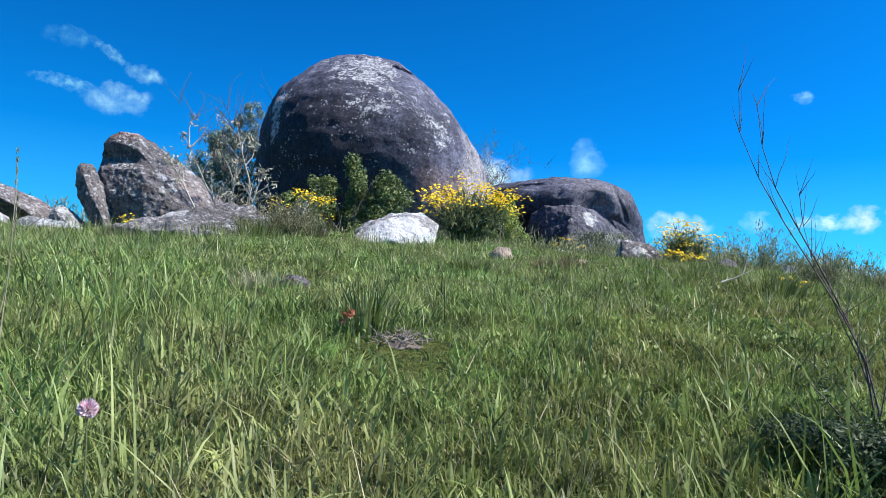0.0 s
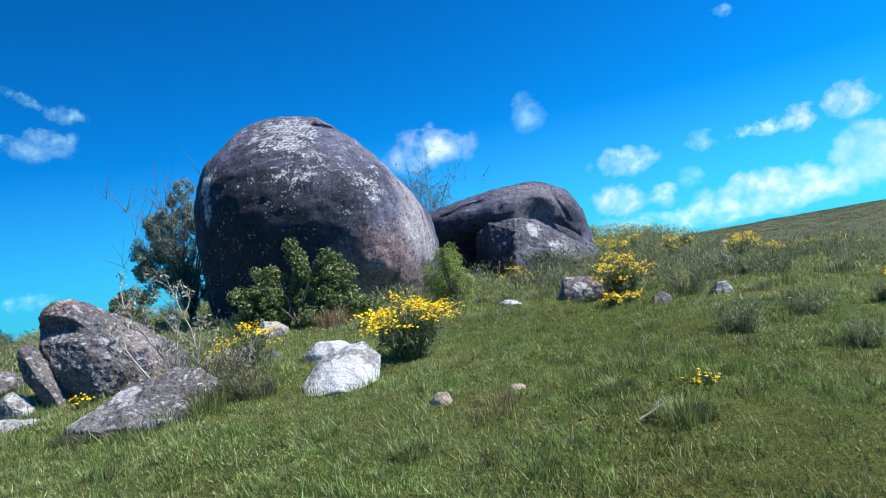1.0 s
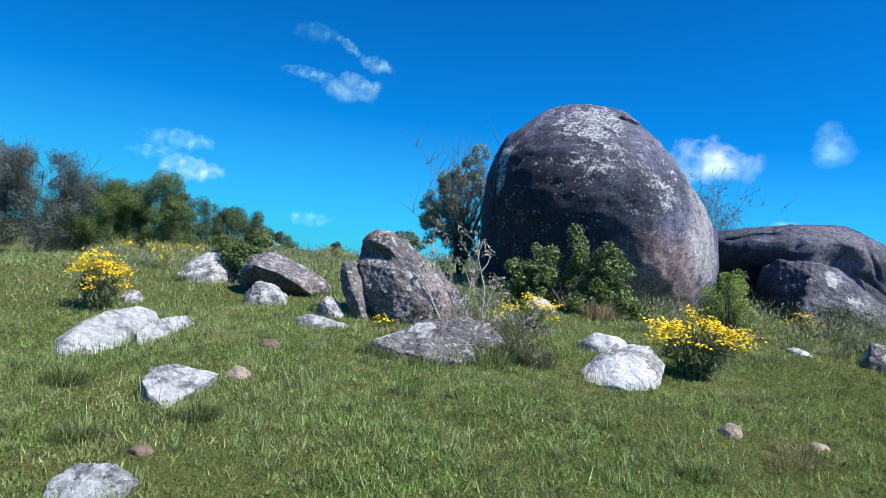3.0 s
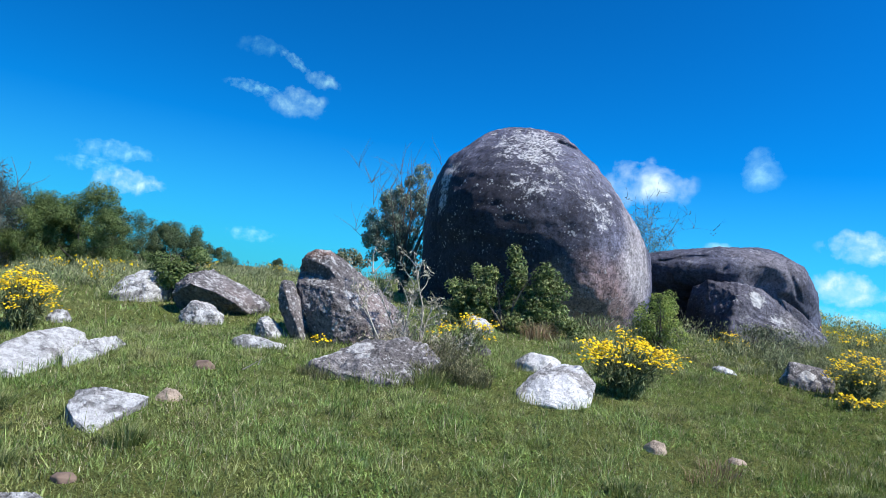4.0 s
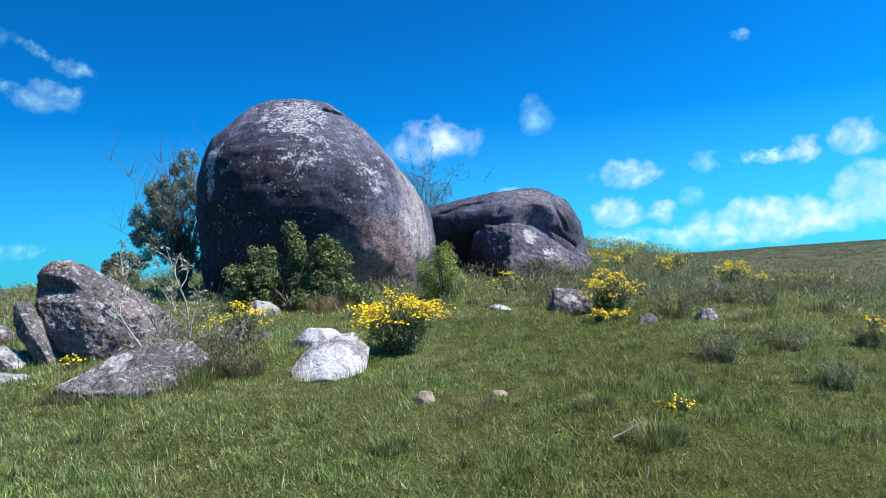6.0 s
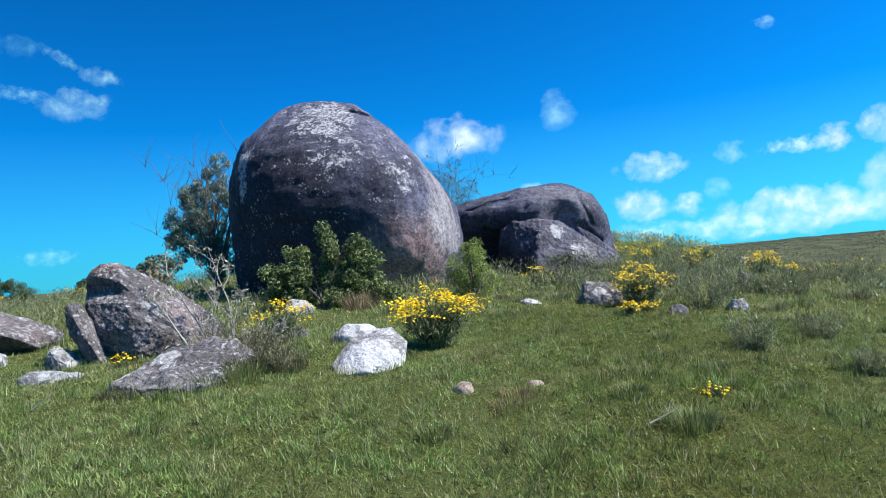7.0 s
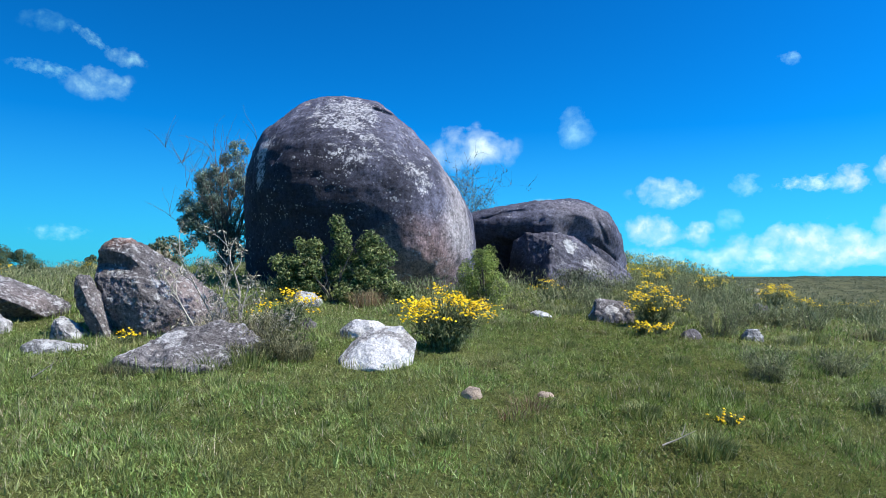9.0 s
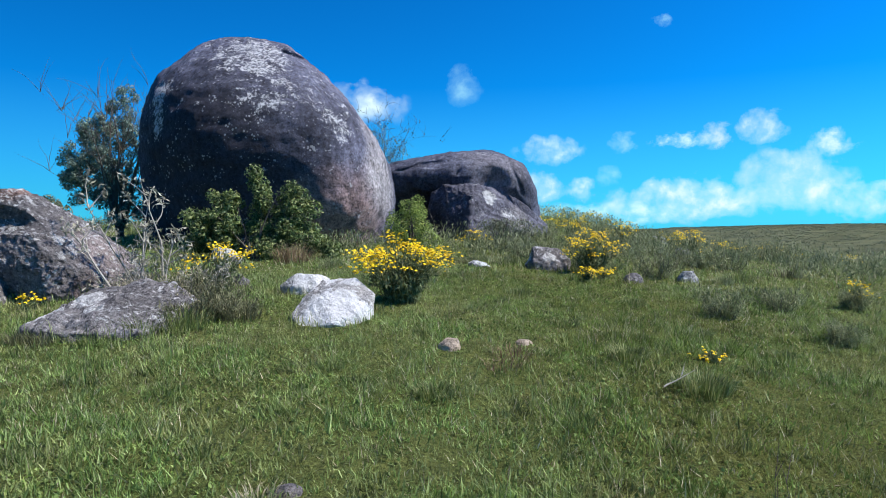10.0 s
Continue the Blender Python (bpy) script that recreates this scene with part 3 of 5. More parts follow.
def long_blades(rng, x, y, z, tall, wide, bend):
    """Close-by grass blades: seven corners each, smoothly arched, narrowing to the tip."""
    n = len(x)
    a = rng.uniform(0, 2 * np.pi, n)
    f = a + rng.normal(0, 0.6, n) + np.pi / 2
    side = np.stack([np.cos(f) * wide / 2, np.sin(f) * wide / 2, np.zeros(n)], 1)
    rows = []
    for s, w in ((0.0, 0.8), (0.4, 1.0), (0.75, 0.7), (1.0, 0.0)):
        out = bend * tall * s**1.9
        mid = np.stack([x + np.cos(a) * out, y + np.sin(a) * out, z + tall * (s - 0.45 * bend**2 * s**2.5)], 1)
        rows += [mid - side * w, mid + side * w] if w else [mid]
    verts = np.stack(rows, 1).reshape(-1, 3)
    k = np.arange(n)[:, None] * 7
    faces = np.concatenate([k + np.array([q]) for q in ((0, 1, 3), (0, 3, 2), (2, 3, 5), (2, 5, 4), (4, 5, 6))])
    return verts, faces


def join(*pieces):
    verts, faces, n = [], [], 0
    for v, f in pieces:
        verts.append(v)
        faces.append(f + n)
        n += len(v)
    return np.concatenate(verts), np.concatenate(faces)

# ---- the land ----
def build_ground():
    rings, segs = 190, 220
    rad = np.r_[0.0, 0.12 * (3000 / 0.12) ** (np.arange(rings) / (rings - 1))]
    a = np.linspace(0, 2 * np.pi, segs, endpoint=False)
    x = rad[:, None] * np.cos(a)[None] + 0.3
    y = rad[:, None] * np.sin(a)[None] + 2.0
    verts = np.stack([x, y, height(x, y)], -1).reshape(-1, 3)
    i, j = np.meshgrid(np.arange(rings), np.arange(segs), indexing="ij")
    j2 = (j + 1) % segs
    faces = np.stack([i * segs + j, (i + 1) * segs + j, (i + 1) * segs + j2, i * segs + j2], -1).reshape(-1, 4)
    solid("ground", mesh_of("ground", verts, faces, TURF, True), (0, 0, 0), "grassy hillside turf rising to a broad top, with a far ridge", "ground", kind="structure")


build_ground()

# ---- boulders and stones ----
def big_boulder():
    at = (-2.10, 11.585, 1.161)
    knots = [
        (0.70, -3.45, -0.10, 9.45, 12.0), (1.25, -3.64, 0.02, 9.30, 12.1), (1.50, -3.66, 0.10, 9.20, 12.2), (1.80, -3.66, 0.15, 9.06, 12.2),
        (2.15, -3.65, 0.15, 8.92, 12.2), (2.50, -3.63, 0.09, 8.78, 12.1), (2.80, -3.61, -0.05, 8.72, 11.9), (3.10, -3.58, -0.27, 8.76, 11.7),
        (3.40, -3.53, -0.50, 8.92, 11.5), (3.65, -3.44, -0.74, 9.16, 11.3), (3.90, -3.27, -0.95, 9.46, 11.2), (4.10, -3.02, -1.16, 9.77, 11.0),
        (4.26, -2.84, -1.36, 9.98, 10.8), (4.36, -2.62, -1.55, 10.1, 10.7), (4.40, -2.36, -1.78, 10.2, 10.6),
    ]
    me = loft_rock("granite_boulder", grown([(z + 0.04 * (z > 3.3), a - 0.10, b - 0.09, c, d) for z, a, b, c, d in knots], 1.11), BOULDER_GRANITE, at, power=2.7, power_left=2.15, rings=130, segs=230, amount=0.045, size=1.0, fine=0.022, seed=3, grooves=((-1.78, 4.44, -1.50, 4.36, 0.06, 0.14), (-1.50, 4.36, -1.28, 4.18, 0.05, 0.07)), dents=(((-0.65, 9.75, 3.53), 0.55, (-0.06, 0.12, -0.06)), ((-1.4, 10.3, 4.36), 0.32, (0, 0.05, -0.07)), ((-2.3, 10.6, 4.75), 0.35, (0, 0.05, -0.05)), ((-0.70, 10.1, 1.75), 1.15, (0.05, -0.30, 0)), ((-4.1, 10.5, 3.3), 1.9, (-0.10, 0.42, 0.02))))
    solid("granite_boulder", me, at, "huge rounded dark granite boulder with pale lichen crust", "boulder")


def grown(knots, f, eye=(0.42, -0.64, 1.70)):
    """The same outline seen from the walk, larger and farther off."""
    ex, ey, ez = eye
    return [(ez + f * (z - ez), ex + f * (a - ex), ex + f * (b - ex), ey + f * (c - ey), ey + f * (d - ey)) for z, a, b, c, d in knots]


def split_boulder():
    at = (1.569, 14.19, 1.06)
    dome = [
        (0.60, -0.9, 2.55, 11.55, 13.6), (1.20, -0.9, 2.80, 11.55, 13.9), (1.50, -0.85, 2.95, 11.50, 14.0), (1.80, -0.8, 2.95, 11.40, 14.0),
        (2.05, -0.7, 2.88, 11.24, 13.9), (2.22, -0.62, 2.80, 11.06, 13.8), (2.40, -0.5, 2.72, 10.98, 13.7), (2.56, -0.35, 2.62, 11.02, 13.5), (2.68, -0.08, 2.53, 11.16, 13.4),
        (2.80, 0.45, 2.38, 11.5, 13.1), (2.90, 1.05, 2.20, 11.9, 12.9), (2.95, 1.45, 2.02, 12.15, 12.7), (2.97, 1.65, 1.85, 12.3, 12.5),
    ]
    shift = -0.04
    dome = grown([(z, a + shift, b + shift, c, d) for z, a, b, c, d in dome], 1.16)
    ob = thing("split_boulder", at, "low domed dark granite boulder with a split front block", "boulder")
    cracks = ((0.12, 2.58, 0.77, 2.72, 0.07, 0.09), (0.77, 2.72, 1.40, 2.79, 0.07, 0.11), (1.26, 2.76, 1.23, 2.50, 0.035, 0.06), (2.20, 2.15, 2.70, 1.85, 0.12, 0.08), (2.30, 2.62, 2.52, 2.20, 0.06, 0.07))
    cracks = [(0.42 + 1.064 * (a - 0.42), 1.7 + 1.064 * (b - 1.7), 0.42 + 1.064 * (c - 0.42), 1.7 + 1.064 * (d - 1.7), w, deep) for a, b, c, d, w, deep in cracks]
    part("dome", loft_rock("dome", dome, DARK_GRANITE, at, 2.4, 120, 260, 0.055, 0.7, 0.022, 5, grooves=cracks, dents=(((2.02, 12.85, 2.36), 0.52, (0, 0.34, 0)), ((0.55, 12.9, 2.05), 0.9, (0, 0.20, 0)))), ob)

    def moved(corners):
        eye = Vector((0.42, -0.64, 1.70))
        return [tuple(eye + (Vector(p) - eye) * 1.064 - Vector(at)) for p in corners]

    # the split-off block: a ridge to the front, its far side in the shade
    c = [(0.95, 11.95, 2.32), (1.42, 11.76, 2.33), (1.78, 11.72, 2.24), (2.06, 11.78, 2.06), (2.25, 11.75, 1.86), (2.62, 11.85, 1.64), (2.92, 12.05, 1.48), (2.88, 11.95, 0.9), (2.20, 11.42, 0.9),
         (1.40, 11.36, 2.08), (1.30, 11.10, 1.5), (1.26, 11.10, 0.9), (0.74, 12.1, 2.18), (0.56, 12.0, 0.9), (1.85, 11.38, 1.55), (0.9, 12.6, 2.1), (1.6, 12.5, 2.1), (2.6, 12.6, 1.3), (0.6, 12.6, 0.9), (2.8, 12.6, 0.9)]
    part("front_block", hull_rock("front_block", moved(c), SPLIT_GRANITE, 5, 1, 0.045, 0.45, 0.020, 6), ob, "paler cracked granite block with lichen spots")
    c = [(2.14, 11.90, 2.12), (2.30, 11.86, 2.04), (2.62, 11.88, 1.78), (2.88, 12.02, 1.55), (2.28, 11.82, 1.82), (2.60, 11.86, 1.50), (2.2, 12.2, 2.12), (2.6, 12.2, 1.84), (2.95, 12.2, 1.48)]
    part("rock_flake", hull_rock("rock_flake", moved(c), SPLIT_GRANITE, 4, 1, 0.02, 0.3, 0.008, 7), ob, "thin grey flake wedged in the split")


def spike_rock():
    x, y = -2.86, 5.78
    # a leaning wedge: blunt tall end with a shaded facet under its rim, undercut foot, long sloping back
    c = [(-0.58, 0.05, 0.65), (-0.58, -0.05, 0.43), (-0.54, -0.15, 0.26), (-0.45, -0.15, 0.09), (-0.33, -0.10, -0.08), (-0.57, 0.0, 0.75), (-0.51, 0.0, 0.83), (-0.42, 0.0, 0.89), (-0.29, 0.05, 0.89), (-0.14, 0.05, 0.81),
         (-0.01, 0.10, 0.72), (0.29, 0.15, 0.50), (0.56, 0.15, 0.29), (0.66, 0.10, 0.07), (0.68, 0.05, -0.16), (-0.46, -0.17, 0.52), (-0.22, -0.31, 0.56), (-0.18, -0.44, 0.40), (-0.18, -0.46, 0.20), (-0.11, -0.32, -0.05), (-0.09, -0.30, -0.32),
         (0.21, -0.42, 0.16), (0.24, -0.38, -0.17), (-0.30, -0.12, 0.82), (-0.46, -0.10, 0.76), (0.51, -0.12, 0.16), (0.0, -0.12, 0.61), (0.28, -0.16, 0.38), (-0.55, 0.32, 0.63), (-0.20, 0.35, 0.79), (0.57, 0.45, 0.22), (-0.35, 0.40, -0.31), (0.70, 0.35, -0.23)]
    me = hull_rock("wedge_rock", c, WEDGE_GRANITE, 6, 2, 0.020, 0.26, 0.010, 11, flakes=(((-0.20, -0.27, 0.66), (-0.60, -0.68, -0.42), 0.50, 0.13),))
    ob = solid("wedge_rock", me, (x, y, ground_at(x, y)), "leaning wedge of grey-brown granite with a shaded top facet", "rock")
    ob.rotation_euler = (0, 0, radians(25))
    x, y = -3.25, 5.40
    c = [(-0.23, 0, 0.49), (-0.20, 0.0, 0.57), (-0.10, 0.0, 0.56), (-0.06, 0.02, 0.49), (0.03, 0.02, 0.30), (0.09, 0, 0.14), (0.13, 0, -0.04), (0.15, 0, -0.20), (-0.22, 0, 0.37), (-0.20, 0, 0.26), (-0.12, 0, 0.15), (-0.05, -0.04, 0.05), (0.0, -0.04, -0.15),
         (-0.17, -0.08, 0.46), (-0.09, -0.12, 0.27), (-0.01, -0.14, 0.13), (0.06, -0.14, -0.02), (0.07, -0.12, -0.16), (-0.19, 0.14, 0.51), (-0.08, 0.14, 0.49), (0.04, 0.14, 0.24), (0.14, 0.14, -0.11), (0.01, 0.14, -0.11)]
    me = hull_rock("rock_slab", c, WEDGE_GRANITE, 5, 1, 0.022, 0.2, 0.010, 12)
    ob = solid("rock_slab", me, (x, y, ground_at(x, y)), "upright grey granite slab leaning beside the wedge rock", "rock")
    ob.rotation_euler = (0, 0, radians(30))


def low_rocks():
    # the lichen-covered outcrop at the foot of the dry stalks
    c = [(-0.62, -0.10, 0.0), (-0.50, -0.26, 0.03), (-0.46, 0.12, 0.12), (-0.22, -0.42, 0.02), (-0.30, 0.28, 0.22), (0.12, 0.34, 0.29), (0.30, 0.30, 0.28), (-0.25, -0.15, 0.14), (0.10, -0.10, 0.20), (0.34, -0.02, 0.20),
         (0.52, 0.10, 0.16), (0.54, -0.10, 0.03), (0.30, -0.40, 0.0), (-0.5, 0.35, 0.05), (0.5, 0.45, 0.1), (-0.5, -0.2, -0.15), (0.5, -0.3, -0.15), (0.0, 0.5, 0.2), (-0.2, -0.42, -0.15), (0.3, -0.4, -0.15)]
    c = [(0.93 * a + 0.02, 0.93 * b, h) for a, b, h in c]
    me = hull_rock("flat_outcrop", c, OUTCROP_GRANITE, 6, 0, 0.048, 0.30, 0.013, 21)
    solid("flat_outcrop", me, (-2.00, 4.56, ground_at(-2.05, 4.5)), "low rough grey outcrop with white lichen patches in the grass", "rock")
    c = [(-0.29, -0.10, 0.03), (-0.22, 0.06, 0.15), (-0.10, 0.26, 0.25), (0.14, 0.26, 0.26), (0.29, 0.08, 0.16), (0.17, -0.20, 0.06), (0.02, -0.32, 0.0), (-0.20, -0.26, -0.03), (0.24, 0.32, 0.1), (-0.18, 0.32, 0.08),
         (0.25, -0.15, -0.1), (-0.28, 0.1, -0.1), (-0.05, -0.10, 0.15), (0.10, 0.0, 0.19)]
    me = hull_rock("white_rock", c, WHITE_GRANITE, 5, 1, 0.014, 0.2, 0.006, 22)
    solid("white_rock", me, (-0.50, 4.58, ground_at(-0.50, 4.55) - 0.01), "white lichen-covered granite rock in the grass", "rock")
    stone("white_rock", -0.76, 5.50, 0.50, 0.36, 0.14, WHITE_GRANITE, "small white rock behind a larger white one", 23, 10)
    stone("pale_rock", -2.05, 7.95, 0.46, 0.35, 0.17, PALE_GRANITE, "pale grey rock before a leafy bush", 24)
    stone("pale_rock", -1.50, 5.95, 0.30, 0.2, 0.10, GREY_GRANITE, "small grey rock beside yellow flowers", 25)
    stone("small_stone", 0.25, 3.86, 0.15, 0.12, 0.060, ROSE_STONE, "small rounded tan stone lying in grass", 26, category="stone", sink=0.04, cuts=4, soften=3)
    stone("small_stone", 0.74, 4.00, 0.12, 0.09, 0.03, ROSE_STONE, "small flat tan stone sunk in grass", 27, category="stone", sink=0.03, cuts=4, soften=3)
    # the group of grey rocks
    c = [(-0.57, 0.10, 0.17), (-0.55, 0.15, 0.28), (-0.43, 0.15, 0.41), (-0.25, 0.20, 0.48), (-0.15, 0.40, 0.50), (-0.02, 0.30, 0.45), (0.22, 0.30, 0.36), (0.44, 0.30, 0.26), (0.60, 0.20, 0.16), (0.58, 0.10, 0.09), (0.40, 0.0, 0.0), (-0.36, -0.36, 0.33),
         (-0.09, -0.42, 0.27), (0.13, -0.36, 0.17), (0.32, -0.20, 0.05), (-0.49, 0.20, -0.01), (-0.32, 0.20, -0.10), (0.01, 0.20, -0.16), (0.35, 0.14, -0.16), (0.59, 0.20, -0.06), (-0.39, 0.60, -0.1), (0.46, 0.60, -0.05), (-0.15, 0.60, 0.39)]
    x, y = -4.80, 6.25
    ob = solid("dark_slab", hull_rock("dark_slab", c, WEDGE_GRANITE, 5, 0, 0.024, 0.3, 0.014, 31), (x, y, ground_at(x, y)), "broad dark grey granite slab with a shaded overhang", "rock")
    ob.rotation_euler = (0, 0, radians(36))
    stone("grey_rock", -4.50, 5.52, 0.48, 0.36, 0.22, PALE_GRANITE, "pale grey rock beside a dark slab", 32, 25, taper=0.45, soften=0)
    c = [(-0.17, 0.0, -0.01), (-0.16, 0.0, 0.11), (-0.13, 0.02, 0.18), (-0.06, 0.05, 0.20), (0.05, 0.05, 0.13), (0.16, 0.05, 0.04), (0.19, 0.05, -0.05), (-0.10, -0.10, 0.12), (0.01, -0.12, 0.03), (0.0, -0.12, -0.06), (-0.15, 0, -0.08), (-0.11, 0.2, 0.11), (0.08, 0.2, 0.0), (0.09, 0.2, -0.12), (-0.14, 0.2, -0.13)]
    ob = solid("grey_rock", hull_rock("grey_rock", c, PALE_GRANITE, 4, 0, 0.014, 0.12, 0.007, 33), (-3.46, 5.28, ground_at(-3.46, 5.28)), "small angular grey rock at the foot of a slab", "rock")
    ob.rotation_euler = (0, 0, radians(32))
    stone("flat_stone", -3.27, 4.82, 0.54, 0.26, 0.08, PALE_GRANITE, "flat grey stone lying in short grass", 34, 28, category="stone", sink=0.06, soften=0, taper=0.75)
    # the white rocks on the slope
    def slab(name, x, y, corners, mat, label, seed, group="", soften=0, rough=0.014):
        z = ground_at(x, y)
        low = [(a, b, ground_at(a, b) - 0.14) for a, b, h in corners]
        c = [tuple(Vector((a, b, ground_at(a, b) + h)) - Vector((x, y, z))) for a, b, h in corners] + [tuple(Vector(p) - Vector((x, y, z))) for p in low]
        solid(name, hull_rock(name, c, mat, 5, soften, rough, 0.2, rough * 0.5, seed), (x, y, z), label, "rock", group)

    slab("white_rock", -4.35, 3.35, ((-4.22, 2.78, 0.0), (-4.04, 3.0, 0.0), (-4.10, 3.38, 0.0), (-4.30, 3.85, 0.03), (-4.42, 3.90, 0.11), (-4.46, 3.72, 0.19), (-4.46, 3.42, 0.20), (-4.38, 3.16, 0.18), (-4.24, 2.90, 0.14), (-4.20, 3.2, 0.10), (-4.7, 3.5, 0.05), (-4.75, 3.9, 0.02), (-4.6, 3.1, 0.02)), PALE_GRANITE,
         "broad white granite rock sloping out of the turf", 41, "white rocks on the slope")
    slab("white_rock", -4.08, 3.62, ((-3.96, 3.30, 0.0), (-4.03, 3.34, 0.08), (-4.10, 3.62, 0.13), (-4.16, 3.98, 0.11), (-4.12, 4.08, 0.02), (-3.98, 3.62, 0.02), (-4.26, 3.95, 0.02), (-4.20, 3.5, 0.03)), PALE_GRANITE,
         "long flat white rock beside a broad white rock", 42, "white rocks on the slope")
    stone("white_rock", -5.47, 4.60, 0.30, 0.22, 0.11, PALE_GRANITE, "small pale rock below yellow flowers", 43, group="white rocks on the slope")
    c = [(-0.42, 0.0, -0.2), (-0.41, 0.05, 0.06), (-0.27, 0.1, 0.24), (-0.05, 0.15, 0.37), (0.18, 0.2, 0.40), (0.34, 0.25, 0.30), (0.46, 0.2, -0.15), (-0.28, -0.2, 0.04), (0.0, -0.25, 0.18), (0.26, -0.1, 0.15), (0.03, -0.3, -0.2), (-0.32, -0.2, -0.2), (0.33, -0.1, -0.2), (-0.27, 0.5, 0.05), (0.16, 0.5, 0.28), (-0.16, 0.5, -0.2), (0.45, 0.5, -0.2)]
    ob = solid("white_rock", hull_rock("white_rock", c, PALE_GRANITE, 5, 1, 0.016, 0.2, 0.008, 44), (-6.05, 6.35, ground_at(-6.05, 6.35)), "rounded pale rock beside a dark shrub", "rock", "white rocks on the slope")
    ob.rotation_euler = (0, 0, radians(45))
    slab("white_rock", -2.98, 2.66, ((-3.20, 2.70, 0.12), (-3.08, 2.76, 0.15), (-2.86, 2.95, 0.06), (-2.90, 2.72, 0.06), (-2.80, 2.45, 0.0), (-2.96, 2.46, 0.07), (-3.12, 2.56, 0.09), (-3.2, 2.9, 0.02), (-2.95, 3.0, 0.02)), PALE_GRANITE,
         "white wedge-shaped rock in short grass", 45, "white rocks on the slope")
    slab("rose_stone", -2.83, 3.12, ((-2.93, 3.07, 0.0), (-2.86, 3.10, 0.085), (-2.80, 3.13, 0.07), (-2.73, 3.16, 0.0), (-2.80, 3.06, 0.02), (-2.83, 3.2, 0.01)), ROSE_STONE, "small rose-tan stone beside a white rock", 46, rough=0.006)
    slab("white_rock", -2.36, 1.62, ((-2.50, 1.50, 0.06), (-2.42, 1.58, 0.12), (-2.28, 1.64, 0.12), (-2.19, 1.62, 0.07), (-2.17, 1.58, 0.0), (-2.30, 1.50, 0.02), (-2.45, 1.45, 0.0), (-2.4, 1.75, 0.02), (-2.2, 1.72, 0.02)), PALE_GRANITE,
         "white lichen-spotted rock low on the slope", 47, "white rocks on the slope")
    # beside the split boulder and on the far meadow
    stone("grey_rock", 1.80, 7.72, 0.60, 0.42, 0.24, OUTCROP_GRANITE, "lichen-speckled grey rock beside yellow ragwort", 51, 15)
    stone("grey_rock", 4.01, 8.95, 0.30, 0.26, 0.20, GREY_GRANITE, "grey rock among grey-green shrubs", 52)
    stone("grey_rock", 3.15, 6.88, 0.22, 0.16, 0.12, PALE_GRANITE, "small grey rock at a shrub's foot", 53)
    stone("grey_rock", 2.42, 6.57, 0.26, 0.18, 0.09, GREY_GRANITE, "flat grey rock before a grey-green shrub", 54)
    stone("pale_rock", 5.9, 14.2, 0.52, 0.3, 0.20, PALE_GRANITE, "pale flat rock far on the meadow", 55)
    stone("pale_rock", 0.95, 7.6, 0.28, 0.2, 0.06, PALE_GRANITE, "flat pale stone in the grass", 56, category="stone", sink=0.05)
    stone("half_buried_rock", -0.50, 2.27, 0.11, 0.09, 0.035, GREY_GRANITE, "half-buried grey stone under a grass tussock", 57, category="stone", sink=0.05, cuts=3)


big_boulder()
split_boulder()
spike_rock()
low_rocks()

# ---- shrubs and trees ----
def bush(name, x, y, w, d, h, mat, label, category, seed, count, leaf, stems=7, clumps=26, wood=BARK, bare=0, ragged=0.35, stem_r=0.018, lobes=()):
    """A leafy bush: woody stems, a crown of leaf clumps with gaps, some bare twig ends."""
    rng = np.random.default_rng(seed)
    ob = thing(name, (x, y, ground_at(x, y)), label, category)
    paths, tips = skeleton(rng, h * 0.75, 0.42 * max(w, d), stems, stem_r, 4)
    paths = [[((p[0] * w / max(w, d), p[1] * d / max(w, d), p[2]), r) for p, r in q] for q in paths]
    for _ in range(bare):
        p = tips[rng.integers(len(tips))] * np.array([w / max(w, d), d / max(w, d), 1])
        paths.append(branch(rng, tuple(p), (rng.normal(0, 0.4), rng.normal(0, 0.4), 1), h * (0.10 + 0.16 * rng.random()), stem_r * 0.16, 0.35, 5))
    part("branchwork", mesh_of("branchwork", *tubes(paths), wood, True), ob)
    c = []
    while len(c) < clumps:
        p = rng.uniform(-1, 1, 3)
        q = np.array([p[0], p[1], 0.5 + 0.5 * p[2]])
        k = np.hypot(p[0], p[1]) ** 2 + (max(0.0, q[2] - 0.35) / 0.65) ** 2
        if k < 1 and rng.random() < 0.35 + 0.65 * k:
            c.append((q[0] * w / 2 * 0.86, q[1] * d / 2 * 0.86, h * (0.08 + 0.82 * q[2]) * (1 - ragged * 0.5 * rng.random())))
    rad = rng.uniform(0.10, 0.19, (clumps, 1)) * np.array([[w, d, min(w, h)]]) * 0.9
    if lobes:
        c, rad = [], []
        for cx, cy, cz, rx, ry, rz, k in lobes:
            for _ in range(k):
                p = rng.normal(size=3)
                p *= rng.random() ** 0.35 / np.linalg.norm(p)
                c.append((cx + rx * p[0], cy + ry * p[1], max(0.04, cz + rz * p[2])))
                rad.append(rng.uniform(0.07, 0.14) * np.ones(3))
        rad = np.array(rad)
    part("foliage", mesh_of("foliage", *leaves(rng, c, rad, count, leaf, leaf * 0.55, shell=0.3, outward=0.55), mat), ob)
    return ob


